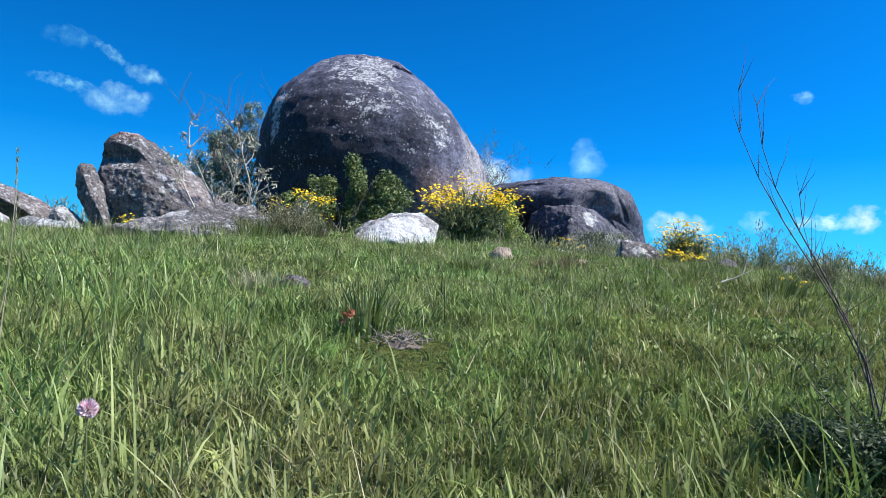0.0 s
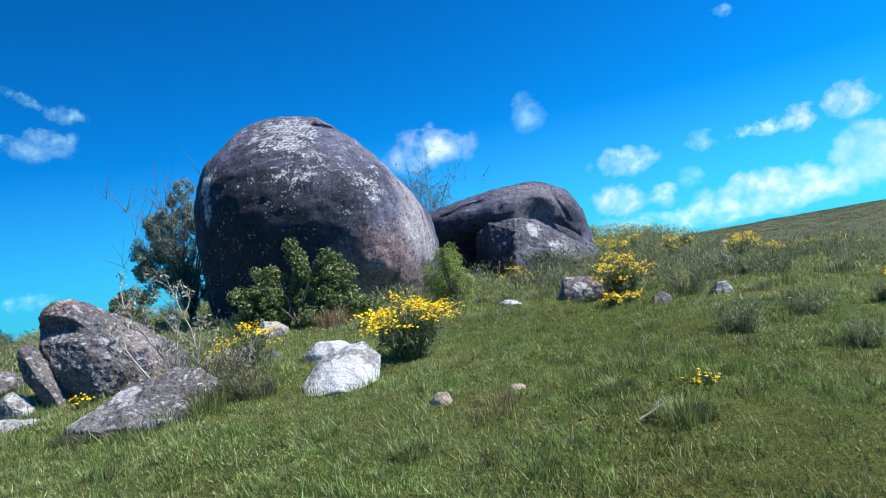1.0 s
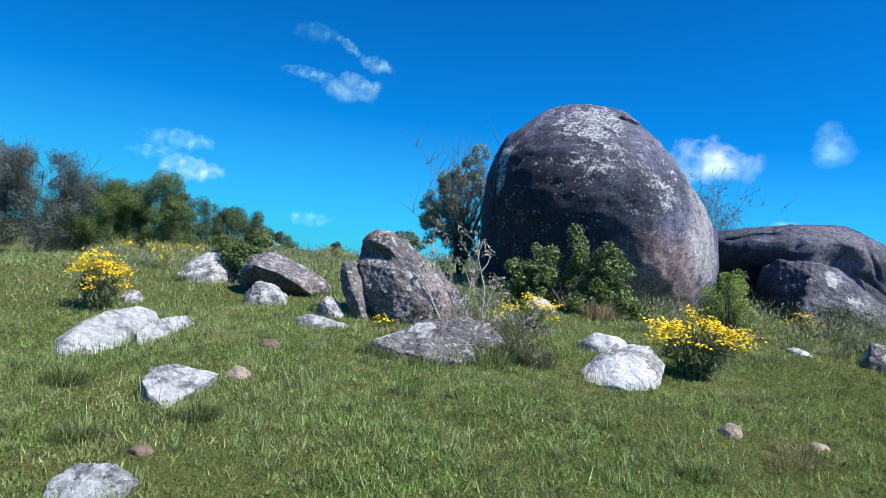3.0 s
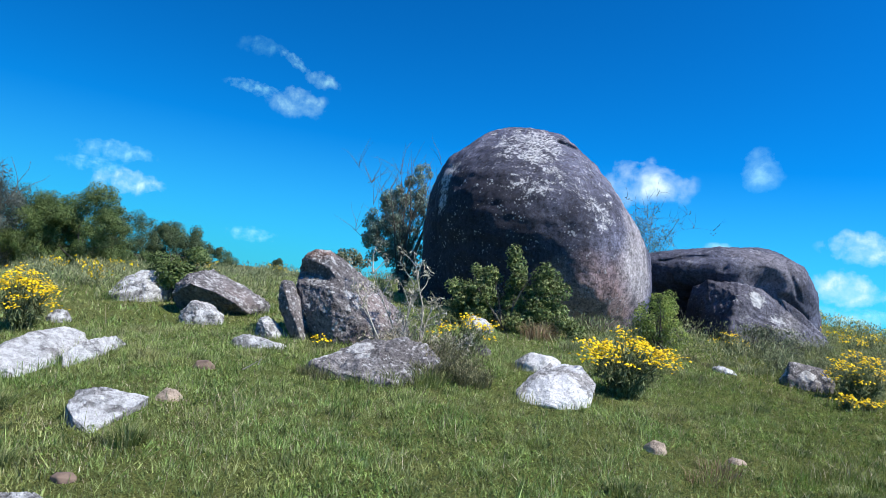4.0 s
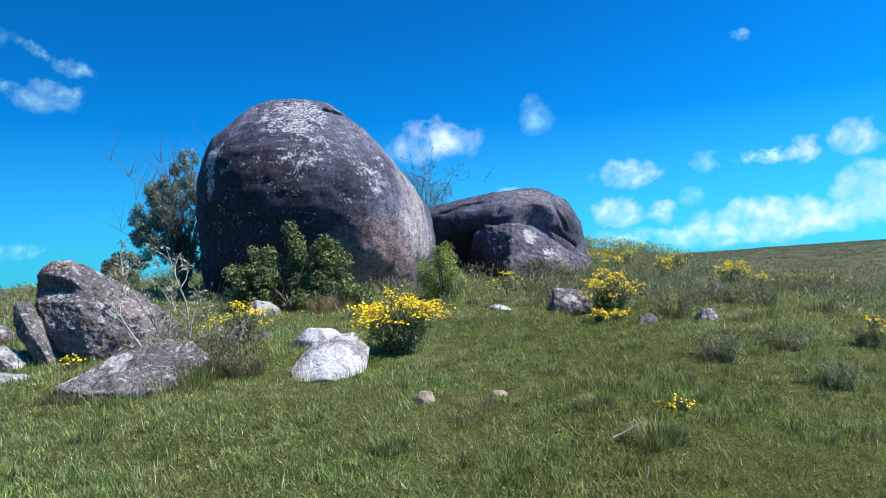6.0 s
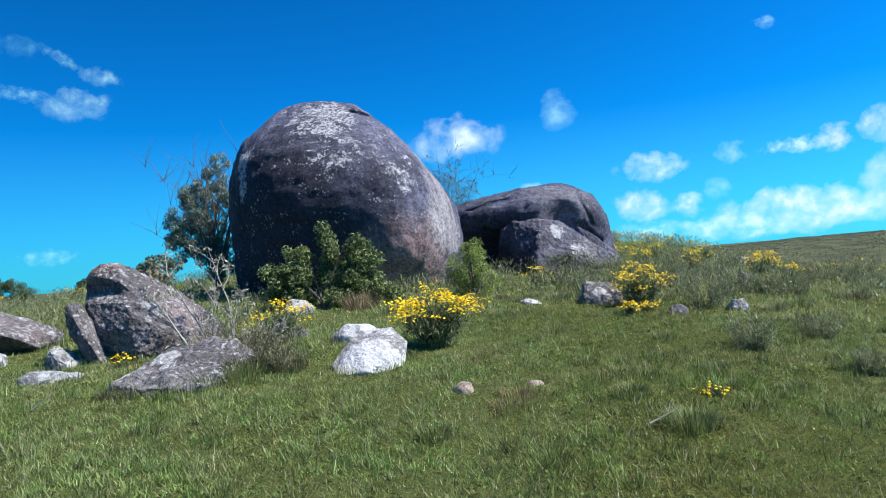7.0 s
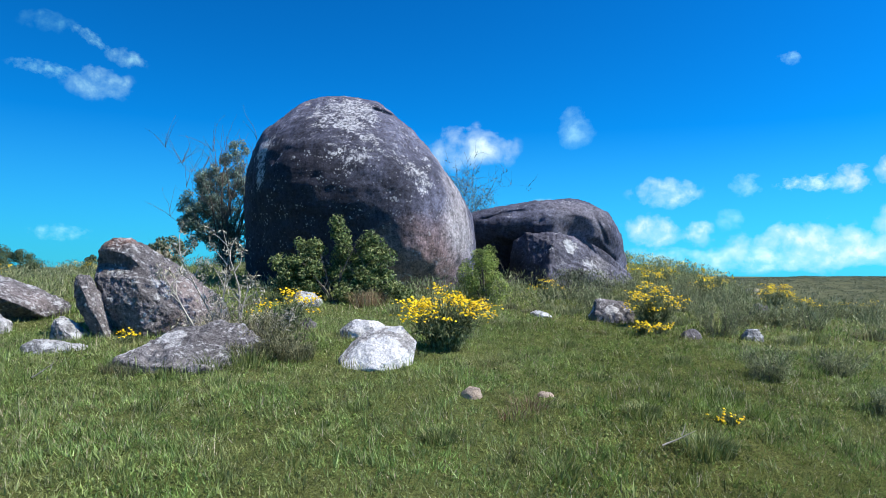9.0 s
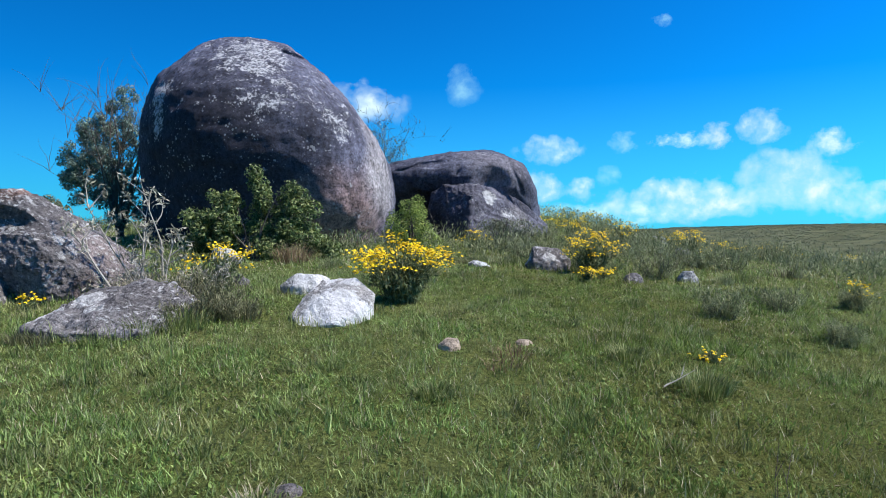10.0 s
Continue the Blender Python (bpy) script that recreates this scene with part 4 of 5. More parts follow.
def ragwort(x, y, w, h, seed, heads, label="tall yellow-flowered ragwort clump in the grass"):
    """Ragwort: branching green stems, ragged leaves, flat sprays of small yellow heads."""
    rng = np.random.default_rng(seed)
    ob = thing("ragwort", (x, y, ground_at(x, y)), label, "flower", "ragwort")
    ends = []
    n = max(4, int(heads / 10))
    for s in range(n):
        a = 2.4 * s + rng.normal(0, 0.3)
        q = math.sqrt((s + 0.5) / n)
        tip = (0.5 * w * q * math.cos(a), 0.4 * w * q * math.sin(a), h * (1.0 - 0.34 * q * q - 0.34 * rng.random()))
        root = (tip[0] * 0.3, tip[1] * 0.3, -0.03)
        mid = (tip[0] * 0.5, tip[1] * 0.5, tip[2] * 0.55)
        stem = part("stem", mesh_of("stem", *tubes([[(root, 0.004), (mid, 0.0035), (tip, 0.002)]], 4), GREEN_STEM, True), ob)
        ends.append(tip)
        verts, faces = [], []
        for _ in range(max(3, int(1.5 * heads / n))):
            c = Vector(tip) + Vector((rng.normal(0, 0.044), rng.normal(0, 0.044), rng.normal(0.005, 0.018)))
            up = Vector((rng.normal(0, 0.4), rng.normal(0, 0.4) - 0.35, 1)).normalized()
            e = up.orthogonal().normalized()
            t = up.cross(e)
            r = 0.0125 * (0.8 + 0.5 * rng.random())
            b = len(verts)
            verts.append(c + up * r * 0.45)
            for k in range(10):
                wk = 2 * math.pi * k / 10
                rr = r * (1.0 if k % 2 == 0 else 0.62)
                verts.append(c + (e * math.cos(wk) + t * math.sin(wk)) * rr)
            faces += [(b, b + 1 + k, b + 1 + (k + 1) % 10) for k in range(10)]
        part("flower_spray", mesh_of("flower_spray", np.array([tuple(v) for v in verts]), np.array(faces), YELLOW), stem, "spray of small yellow daisy heads")["kind"] = "stuff"
    low = [(0.75 * e[0] * f, 0.75 * e[1] * f, e[2] * f * 0.9) for e in ends for f in (0.35, 0.6, 0.8)]
    part("foliage", mesh_of("foliage", *leaves(rng, low, np.full(len(low), 0.085 * w + 0.02), heads * 6, 0.065, 0.013, 0.6), RAGWORT_LEAF), ob)
    return ob


def tussock(x, y, r, h, seed, mat=TUSSOCK, count=420, label="dark green grass tussock", name="grass_tussock", category="grass tuft", wide=0.0042, splay=1.05):
    rng = np.random.default_rng(seed)
    q = np.sqrt(rng.random(count)) * r * 0.45
    a = rng.uniform(0, 2 * np.pi, count)
    px, py = q * np.cos(a), q * np.sin(a)
    tall = h * (0.55 + 0.5 * rng.random(count))
    bend = splay * (0.15 + 0.85 * q / (r * 0.45)) * (0.5 + 0.6 * rng.random(count))
    v, f = blades(rng, px, py, np.full(count, -0.02), tall, wide * (0.7 + 0.6 * rng.random(count)), np.clip(bend, 0, 1.1), a + rng.normal(0, 0.4, count))
    return solid(name, mesh_of(name, v, f, mat), (x, y, ground_at(x, y)), label, category)


def broom(x, y, w, h, seed, label="grey-green wiry shrub in the meadow", mat=WISPY, count=1000):
    """A wiry upright shrub: many thin stems with narrow leaves."""
    rng = np.random.default_rng(seed)
    ob = thing("wiry_shrub", (x, y, ground_at(x, y)), label, "shrub", "meadow shrubs")
    paths, tips = [], []
    for s in range(34):
        a, q = rng.uniform(0, 2 * np.pi), math.sqrt(rng.random())
        p = branch(rng, (0.14 * w * q * math.cos(a), 0.14 * w * q * math.sin(a), -0.03), (0.5 * w * q * math.cos(a), 0.5 * w * q * math.sin(a), h * 0.9), h * (0.45 + 0.6 * rng.random()), 0.0032, 0.25, 5)
        paths.append(p)
        tips += [k[0] for k in p[1:]]
    part("branchwork", mesh_of("branchwork", *tubes(paths, 4), BARK, True), ob)
    part("foliage", mesh_of("foliage", *leaves(rng, tips, np.full(len(tips), 0.05), int(1.3 * count), 0.045, 0.0060, 0.7), mat), ob)
    return ob


def tree(x, y, w, h, seed, mat, label, count=7000, leaf=0.16, trunk=0.14, clumps=46, base=None, bare=0):
    """A low broad tree: trunk, limbs, an uneven crown of leaf clumps."""
    rng = np.random.default_rng(seed)
    z = ground_at(x, y) if base is None else base
    h *= 1.08
    ob = thing("tree", (x, y, z), label, "tree", "wood at the meadow's edge")
    paths = []
    main = branch(rng, (0, 0, -0.1), (rng.normal(0, 0.1), rng.normal(0, 0.1), 1), h * 0.55, trunk, 0.15, 6)
    paths.append(main)
    for k in range(9):
        p, r = main[rng.integers(2, 6)]
        a = rng.uniform(0, 2 * np.pi)
        paths.append(branch(rng, p, (math.cos(a), math.sin(a), 0.6), 0.45 * w, max(0.03, r * 0.6), 0.3, 6))
    for k in range(bare):
        a = rng.uniform(0, 2 * np.pi)
        paths.append(branch(rng, (0.3 * w * math.cos(a), 0.3 * w * math.sin(a), h * 0.6), (math.cos(a) * 0.5, math.sin(a) * 0.5, 1), h * 0.42, 0.03, 0.4, 6))
    part("trunk", mesh_of("trunk", *tubes(paths, 6), BARK, True), ob)
    c = []
    while len(c) < clumps:
        p = rng.uniform(-1, 1, 3)
        k = (p**2).sum()
        if k < 1 and rng.random() < 0.25 + k:
            c.append((p[0] * w * 0.45, p[1] * w * 0.45, h * (0.46 + 0.45 * p[2])))
    rad = rng.uniform(0.045, 0.135, clumps) * min(w, h * 1.1) * (88 / clumps) ** 0.5
    part("crown", mesh_of("crown", *leaves(rng, c, rad, int(2.8 * count), leaf * 0.58, leaf * 0.36, shell=0.34, outward=0.70), mat), ob)
    return ob


def dry_stalks():
    """Dead flowering stalks by the wedge rock, bleached, with withered leaves and seed heads."""
    for n, (x, y, h, lean) in enumerate(((-2.16, 5.52, 0.96, (-0.34, 0.0)), (-1.98, 5.52, 1.02, (0.06, 0.0)), (-2.06, 5.40, 0.80, (-0.12, 0)), (-2.20, 5.22, 0.80, (-0.38, 0.0)), (-1.92, 5.35, 0.62, (0.2, 0)), (-2.12, 5.30, 0.60, (0.12, 0)))):
        rng = np.random.default_rng(300 + n)
        ob = thing("dry_stalk", (x, y, ground_at(x, y)), "bleached dead flower stalk with withered leaves", "dead plant", "dry stalks by the wedge rock")
        main = branch(rng, (0, 0, -0.03), (lean[0], lean[1], 1), h, 0.013, 0.16, 8)
        paths, tips = [main], []
        for k in range(5):
            p, r = main[rng.integers(3, 8)]
            a = rng.uniform(0, 2 * np.pi)
            sub = branch(rng, p, (math.cos(a) * 0.7, math.sin(a) * 0.5, 0.9), h * (0.16 + 0.2 * rng.random()), 0.007, 0.3, 5)
            paths.append(sub)
            tips += [sub[-1][0], sub[-2][0]]
        tips += [main[-1][0], main[-2][0]]
        part("stem", mesh_of("stem", *tubes(paths, 5), DEAD_WOOD, True), ob)
        part("withered_leaves", mesh_of("withered_leaves", *leaves(rng, tips, np.full(len(tips), 0.055), 110, 0.05, 0.014, -0.1), DRY_LEAF), ob)
    rng = np.random.default_rng(320)
    ob = thing("dry_brush", (-1.98, 5.36, ground_at(-1.98, 5.36)), "tangle of dead grey twigs and dry leaves", "dead plant")
    paths, tips = [], []
    for k in range(60):
        p = branch(rng, (rng.uniform(-0.35, 0.45), rng.uniform(-0.2, 0.2), -0.03), (rng.normal(0, 0.5), rng.normal(0, 0.3), 1), rng.uniform(0.18, 0.5), 0.005, 0.5, 6)
        paths.append(p)
        tips += [p[3][0], p[5][0]]
    part("twig_tangle", mesh_of("twig_tangle", *tubes(paths, 4), DEAD_WOOD, True), ob)
    part("withered_leaves", mesh_of("withered_leaves", *leaves(rng, tips, np.full(len(tips), 0.06), 1100, 0.05, 0.012, 0.2), DRY_LEAF), ob)


def bare_twigs(x, y, z, h, seed, label, spread=0.8, stems=5, r=0.014):
    rng = np.random.default_rng(seed)
    ob = thing("bare_shrub", (x, y, z), label, "shrub")
    paths, tips = skeleton(rng, h, spread, stems, r, 7, bend=0.35)
    for p in tips:
        for _ in range(2):
            paths.append(branch(rng, tuple(p), rng.normal(0, 0.6, 3) + np.array([0, 0, 0.7]), h * 0.16, r * 0.22, 0.5, 4))
    part("branchwork", mesh_of("branchwork", *tubes(paths, 4), DARK_TWIG, True), ob)
    part("foliage", mesh_of("foliage", *leaves(rng, tips, np.full(len(tips), 0.12), 2400, 0.05, 0.02), SLATE_LEAF), ob)


def near_shrub():
    """The small leafless shrub that stands in the grass at the start of the walk."""
    x, y = 0.95, 1.16
    rng = np.random.default_rng(77)
    ob = thing("leafless_shrub", (x, y, ground_at(x, y)), "small leafless shrub with thin dark arching twigs", "shrub")
    for end, r in (((-0.25, 0.02, 0.66), 0.0021), ((-0.20, 0.05, 0.64), 0.0025), ((-0.13, 0.02, 0.46), 0.0018), ((0.06, -0.03, 0.38), 0.0017)):
        main, paths = [], []
        for k in range(9):
            f = k / 8
            sway = min(1.0, max(0.0, (f - 0.12) / 0.85))
            main.append(((end[0] * sway * sway * (3 - 2 * sway) + rng.normal(0, 0.002), end[1] * f + rng.normal(0, 0.002), -0.02 + (end[2] + 0.02) * f), r * (1 - 0.8 * f)))
        paths.append(main)
        for k in range(2, 9):
            for _ in range(2):
                p = main[k][0]
                paths.append(branch(rng, p, (rng.normal(0.1, 0.3), rng.normal(0, 0.25), 1), 0.05 + 0.07 * rng.random(), 0.0009, 0.2, 4))
        part("branch", mesh_of("branch", *tubes(paths, 5), DARK_TWIG, True), ob)
    low = []
    for k in range(16):
        a = rng.uniform(0.5 * np.pi, 2.0 * np.pi)
        low.append(branch(rng, (0, 0, 0.01), (math.cos(a), 0.8 * math.sin(a), 0.22), 0.14 + 0.18 * rng.random(), 0.0022, 0.45, 7))
    part("undergrowth", mesh_of("undergrowth", *tubes(low, 4), DARK_TWIG, True), ob)
    tips = np.array([q[k][0] for q in low for k in (3, 5)])
    part("foliage", mesh_of("foliage", *leaves(rng, tips, np.full(len(tips), 0.05), 500, 0.018, 0.005, 0.2), WOOD_LEAF), ob)


# shrubs round the boulders
bush("laurel_bush", -1.78, 8.40, 1.72, 0.8, 1.22, LAUREL, "dark green leafy bush in two clumps at the boulder's foot", "bush", 101, 21000, 0.041,
     lobes=((-0.46, 0, 0.48, 0.38, 0.28, 0.44, 48), (0.46, 0.05, 0.50, 0.31, 0.25, 0.43, 36), (-0.10, 0, 0.24, 0.70, 0.28, 0.22, 34), (0.06, 0.08, 0.50, 0.18, 0.12, 0.16, 7), (0.10, 0.02, 0.74, 0.09, 0.07, 0.16, 7), (0.04, 0.02, 0.98, 0.06, 0.05, 0.14, 6), (0.85, 0, 0.14, 0.25, 0.2, 0.14, 10)))
bush("green_bush", 0.25, 9.05, 0.80, 0.6, 0.88, LIME, "fresh light green bush beside the boulder", "bush", 102, 7500, 0.028, clumps=44, stems=10, bare=40, ragged=0.5)
bush("tall_bush", -5.0, 12.6, 1.05, 0.9, 3.2, SLATE_LEAF, "tall dense blue-green bush with a twiggy top behind the boulder", "bush", 103, 27000, 0.045, stems=16, bare=320, stem_r=0.03,
     lobes=((-0.42, 0, 1.35, 0.68, 0.45, 0.62, 92), (-0.12, 0.1, 2.02, 0.42, 0.3, 0.40, 38), (0.02, 0, 0.75, 0.48, 0.4, 0.50, 40), (-0.55, 0, 1.95, 0.22, 0.2, 0.24, 10), (0.5, 0.1, 1.6, 0.4, 0.4, 0.8, 34), (0.05, 0.05, 2.50, 0.30, 0.2, 0.30, 10), (-0.62, 0, 0.95, 0.30, 0.3, 0.36, 18)))
bush("dark_bush", -5.78, 6.72, 1.15, 0.8, 0.86, TREE_LEAF, "dark green low bush between two rocks", "bush", 104, 9000, 0.045, clumps=40)
bush("green_bush", 1.75, 10.35, 1.25, 0.4, 0.58, SAGE, "thin grey-green bush before the split boulder", "bush", 105, 3600, 0.028, clumps=34, stems=12, bare=60, ragged=0.6)
bush("round_bush", -8.8, 17.65, 1.5, 1.3, 1.15, SAGE, "dull green bush behind the wedge rock", "bush", 106, 2400, 0.09, clumps=24)
bare_twigs(-0.42, 14.5, ground_at(-0.42, 14.5), 2.2, 111, "bare-twigged shrub growing behind the boulder", 0.42, 34, 0.018)
dry_stalks()

# ragwort
ragwort(-0.02, 5.05, 0.80, 0.55, 201, 520)
ragwort(-1.55, 5.65, 0.62, 0.44, 202, 130, "small pale yellow ragwort beside a grey rock")
ragwort(2.20, 7.25, 0.70, 0.52, 203, 280)
ragwort(1.92, 6.54, 0.18, 0.14, 204, 45, "low yellow ragwort in the grass")
ragwort(2.14, 6.64, 0.20, 0.12, 210, 50, "low yellow ragwort in the grass")
ragwort(3.98, 11.36, 0.60, 0.42, 211, 120, "yellow ragwort among grey-green shrubs")
ragwort(5.15, 11.05, 0.55, 0.46, 212, 120, "yellow ragwort among grey-green shrubs")
ragwort(7.27, 13.55, 0.55, 0.36, 213, 100, "yellow ragwort on the meadow's brow")
ragwort(7.19, 14.96, 0.45, 0.30, 214, 70, "yellow ragwort on the meadow's brow")
ragwort(1.18, 9.75, 0.42, 0.34, 205, 60, "small yellow ragwort before the split boulder")
ragwort(-5.40, 4.10, 0.58, 0.62, 206, 460)
ragwort(1.87, 3.78, 0.11, 0.045, 207, 26, "low yellow ragwort in short grass")
ragwort(-2.80, 5.05, 0.14, 0.16, 208, 22, "small yellow ragwort between two rocks")
ragwort(4.19, 5.60, 0.22, 0.30, 209, 40, "thin yellow ragwort in the meadow")

# wiry shrubs and tussocks on the right-hand meadow
for n, (x, y, w, h) in enumerate(((2.88, 7.05, 0.76, 0.54), (2.61, 5.05, 0.44, 0.32), (3.37, 5.48, 0.50, 0.26), (3.16, 4.42, 0.30, 0.2), (3.57, 11.0, 0.6, 0.56), (5.23, 13.0, 0.6, 0.44), (5.53, 10.45, 0.55, 0.30), (8.19, 15.6, 0.75, 0.46), (6.01, 9.88, 0.6, 0.46),
                                    (2.25, 7.50, 0.60, 0.42), (3.95, 8.3, 0.5, 0.26), (4.28, 11.7, 0.6, 0.40), (6.86, 12.1, 0.45, 0.30), (4.1, 5.55, 0.3, 0.25), (2.9, 10.2, 0.5, 0.34), (-1.35, 4.85, 0.65, 0.32), (-1.55, 4.6, 0.45, 0.22), (-1.62, 5.0, 0.55, 0.36), (-1.20, 4.62, 0.40, 0.20))):
    broom(x, y, w, h, 400 + n, count=1700 if y < 6 else 2200, mat=BRUSH if x < 0 else WISPY)
brow = np.random.default_rng(450)
for n in range(26):
    a, r = radians(6 + 29 * brow.random()), 9.6 + 4.6 * brow.random()
    broom(0.4 + r * math.sin(a), r * math.cos(a) - 0.6, brow.uniform(0.5, 0.95), brow.uniform(0.26, 0.46), 451 + n, "wiry grey-green shrub on the meadow's brow", count=1300)
for n in range(9):
    a, r = radians(9 + 26 * brow.random()), 10.5 + 5.0 * brow.random()
    ragwort(0.4 + r * math.sin(a), r * math.cos(a) - 0.6, 0.42, 0.40, 480 + n, 60, "thin yellow ragwort on the meadow's brow")
tussock(1.55, 3.25, 0.34, 0.16, 501)
tussock(1.32, 3.75, 0.24, 0.12, 502)
for n, (x, y, r, h) in enumerate(((2.05, 4.35, 0.20, 0.11), (2.45, 3.95, 0.16, 0.09), (1.15, 4.55, 0.22, 0.10), (2.75, 3.45, 0.22, 0.10), (1.95, 5.35, 0.26, 0.12), (1.05, 5.75, 0.24, 0.11), (0.75, 2.85, 0.18, 0.08), (-0.45, 3.55, 0.20, 0.07), (-1.25, 3.25, 0.20, 0.07), (3.45, 6.1, 0.30, 0.14), (2.9, 5.95, 0.24, 0.12), (3.9, 7.2, 0.36, 0.18), (0.55, 6.6, 0.26, 0.12), (-0.9, 2.6, 0.18, 0.07))):
    tussock(x, y, r, h, 520 + n, count=200)
for n, (x, y, r, h) in enumerate(((-1.72, 4.30, 0.26, 0.17), (-2.28, 4.18, 0.22, 0.12), (-1.95, 4.12, 0.24, 0.10), (-2.45, 4.25, 0.18, 0.12), (-1.45, 4.40, 0.34, 0.20), (-1.15, 4.55, 0.30, 0.17), (-1.62, 5.25, 0.34, 0.26))):
    tussock(x, y, r, h, 560 + n, BRUSH if n % 2 else TUSSOCK, 240, "rough grass tuft growing beside a grey outcrop")
for n, (x, y, r, h) in enumerate(((0.60, 8.2, 0.26, 0.11), (1.10, 8.6, 0.28, 0.12), (1.55, 8.45, 0.28, 0.14), (0.85, 7.85, 0.26, 0.12), (1.30, 8.15, 0.30, 0.17), (2.05, 9.2, 0.40, 0.26), (2.55, 8.6, 0.34, 0.20), (2.75, 9.5, 0.40, 0.26), (3.30, 9.3, 0.36, 0.22), (3.40, 8.1, 0.34, 0.20), (2.60, 7.75, 0.28, 0.16),
                                    (4.55, 8.9, 0.36, 0.22), (4.30, 9.9, 0.40, 0.24), (5.00, 9.6, 0.40, 0.22), (3.55, 6.9, 0.26, 0.15), (4.75, 7.6, 0.34, 0.18), (-0.35, 8.0, 0.30, 0.20), (-0.75, 7.3, 0.28, 0.16), (0.20, 7.6, 0.28, 0.15), (-2.60, 7.6, 0.34, 0.22), (-3.10, 7.0, 0.34, 0.20))):
    tussock(x, y, r, h, 590 + n, WISPY if n % 3 else BRUSH, 260, "tuft of rough pale grass in the meadow")
for n, (x, y, r, h) in enumerate(((-1.88, 4.86, 0.24, 0.26), (-1.66, 4.92, 0.26, 0.30), (-1.98, 5.12, 0.28, 0.34), (-1.72, 4.62, 0.18, 0.18), (-2.20, 5.06, 0.22, 0.22))):
    tussock(x, y, r, h, 575 + n, STRAW, 150, "bleached dead grass tuft behind a grey outcrop", wide=0.005)
tussock(-3.70, 2.52, 0.30, 0.17, 503)
tussock(-2.9, 1.97, 0.22, 0.13, 509)
tussock(0.10, 3.15, 0.2, 0.09, 510)
tussock(0.52, 3.56, 0.22, 0.09, 511, RUSSET, 90, "tuft of dry russet grass")
bush("dry_reeds", -7.7, 15.2, 0.7, 0.4, 0.75, STRAW, "pale dry reeds beside a dull green bush", "reeds", 512, 260, 0.09, stems=16, clumps=14, wood=DEAD_WOOD)
tussock(-2.52, 2.42, 0.18, 0.16, 504, label="pale-leaved grass tuft beside a white rock")
tussock(0.62, 3.75, 0.25, 0.12, 505, RUSSET, 110, "tuft of dry reddish grass stems")
tussock(-0.60, 2.17, 0.24, 0.10, 506, STRAW, 190, "dry grass tussock over a half-buried stone", wide=0.004)
tussock(-0.08, 1.57, 0.14, 0.17, 507, count=120, label="broad-leaved grass clump beside bare soil", wide=0.006, splay=0.6)
tussock(-1.25, 8.0, 0.5, 0.3, 508, RUSSET, 400, "clump of dry reddish grass before a bush")
near_shrub()
# twigs, with dense dark leaves added in place of the shade there
bush("low_thicket", 0.90, 0.90, 0.50, 0.46, 0.17, WOOD_LEAF, "dark twigs and added dark leaves standing in for shade beside the leafless shrub", "bush", 513, 11000, 0.010, stems=34, clumps=30, wood=DARK_TWIG, bare=60, ragged=0.3, stem_r=0.003)

# the wood beyond the meadow
tree(-37.0, 26.4, 6.6, 6.3, 601, GREY_LEAF, "grey-green tree with bare upper branches", bare=22, count=15000, clumps=88)
tree(-34.8, 29.6, 5.0, 5.1, 602, TREE_LEAF, "broad green tree at the wood's edge", count=13000, clumps=84)
tree(-32.0, 30.2, 5.4, 5.8, 603, TREE_LEAF, "tall full green tree at the wood's edge", count=16000, clumps=96)
tree(-33.6, 36.0, 5.6, 5.0, 604, WOOD_LEAF, "dark green round-topped tree", count=13000, clumps=84)
tree(-31.4, 37.6, 5.0, 4.5, 605, WOOD_LEAF, "dark green round-topped tree", count=13000, clumps=84)
tree(-27.4, 29.6, 3.4, 2.2, 606, TREE_LEAF, "low spreading green tree before the wood", count=8000)
tree(-29.4, 39.6, 2.6, 3.3, 607, WOOD_LEAF, "small dark tree on the skyline", count=5000)
tree(-41.0, 24.6, 7.0, 6.8, 608, GREY_LEAF, "grey-green tree with bare upper branches", bare=24, count=15000, clumps=88)
tree(-38.4, 31.0, 6.4, 5.4, 610, WOOD_LEAF, "dark tree standing behind the wood's edge", count=10000, clumps=70)
tree(-20.6, 33.0, 1.3, 1.9, 609, WOOD_LEAF, "lone small tree on the skyline", count=1500)
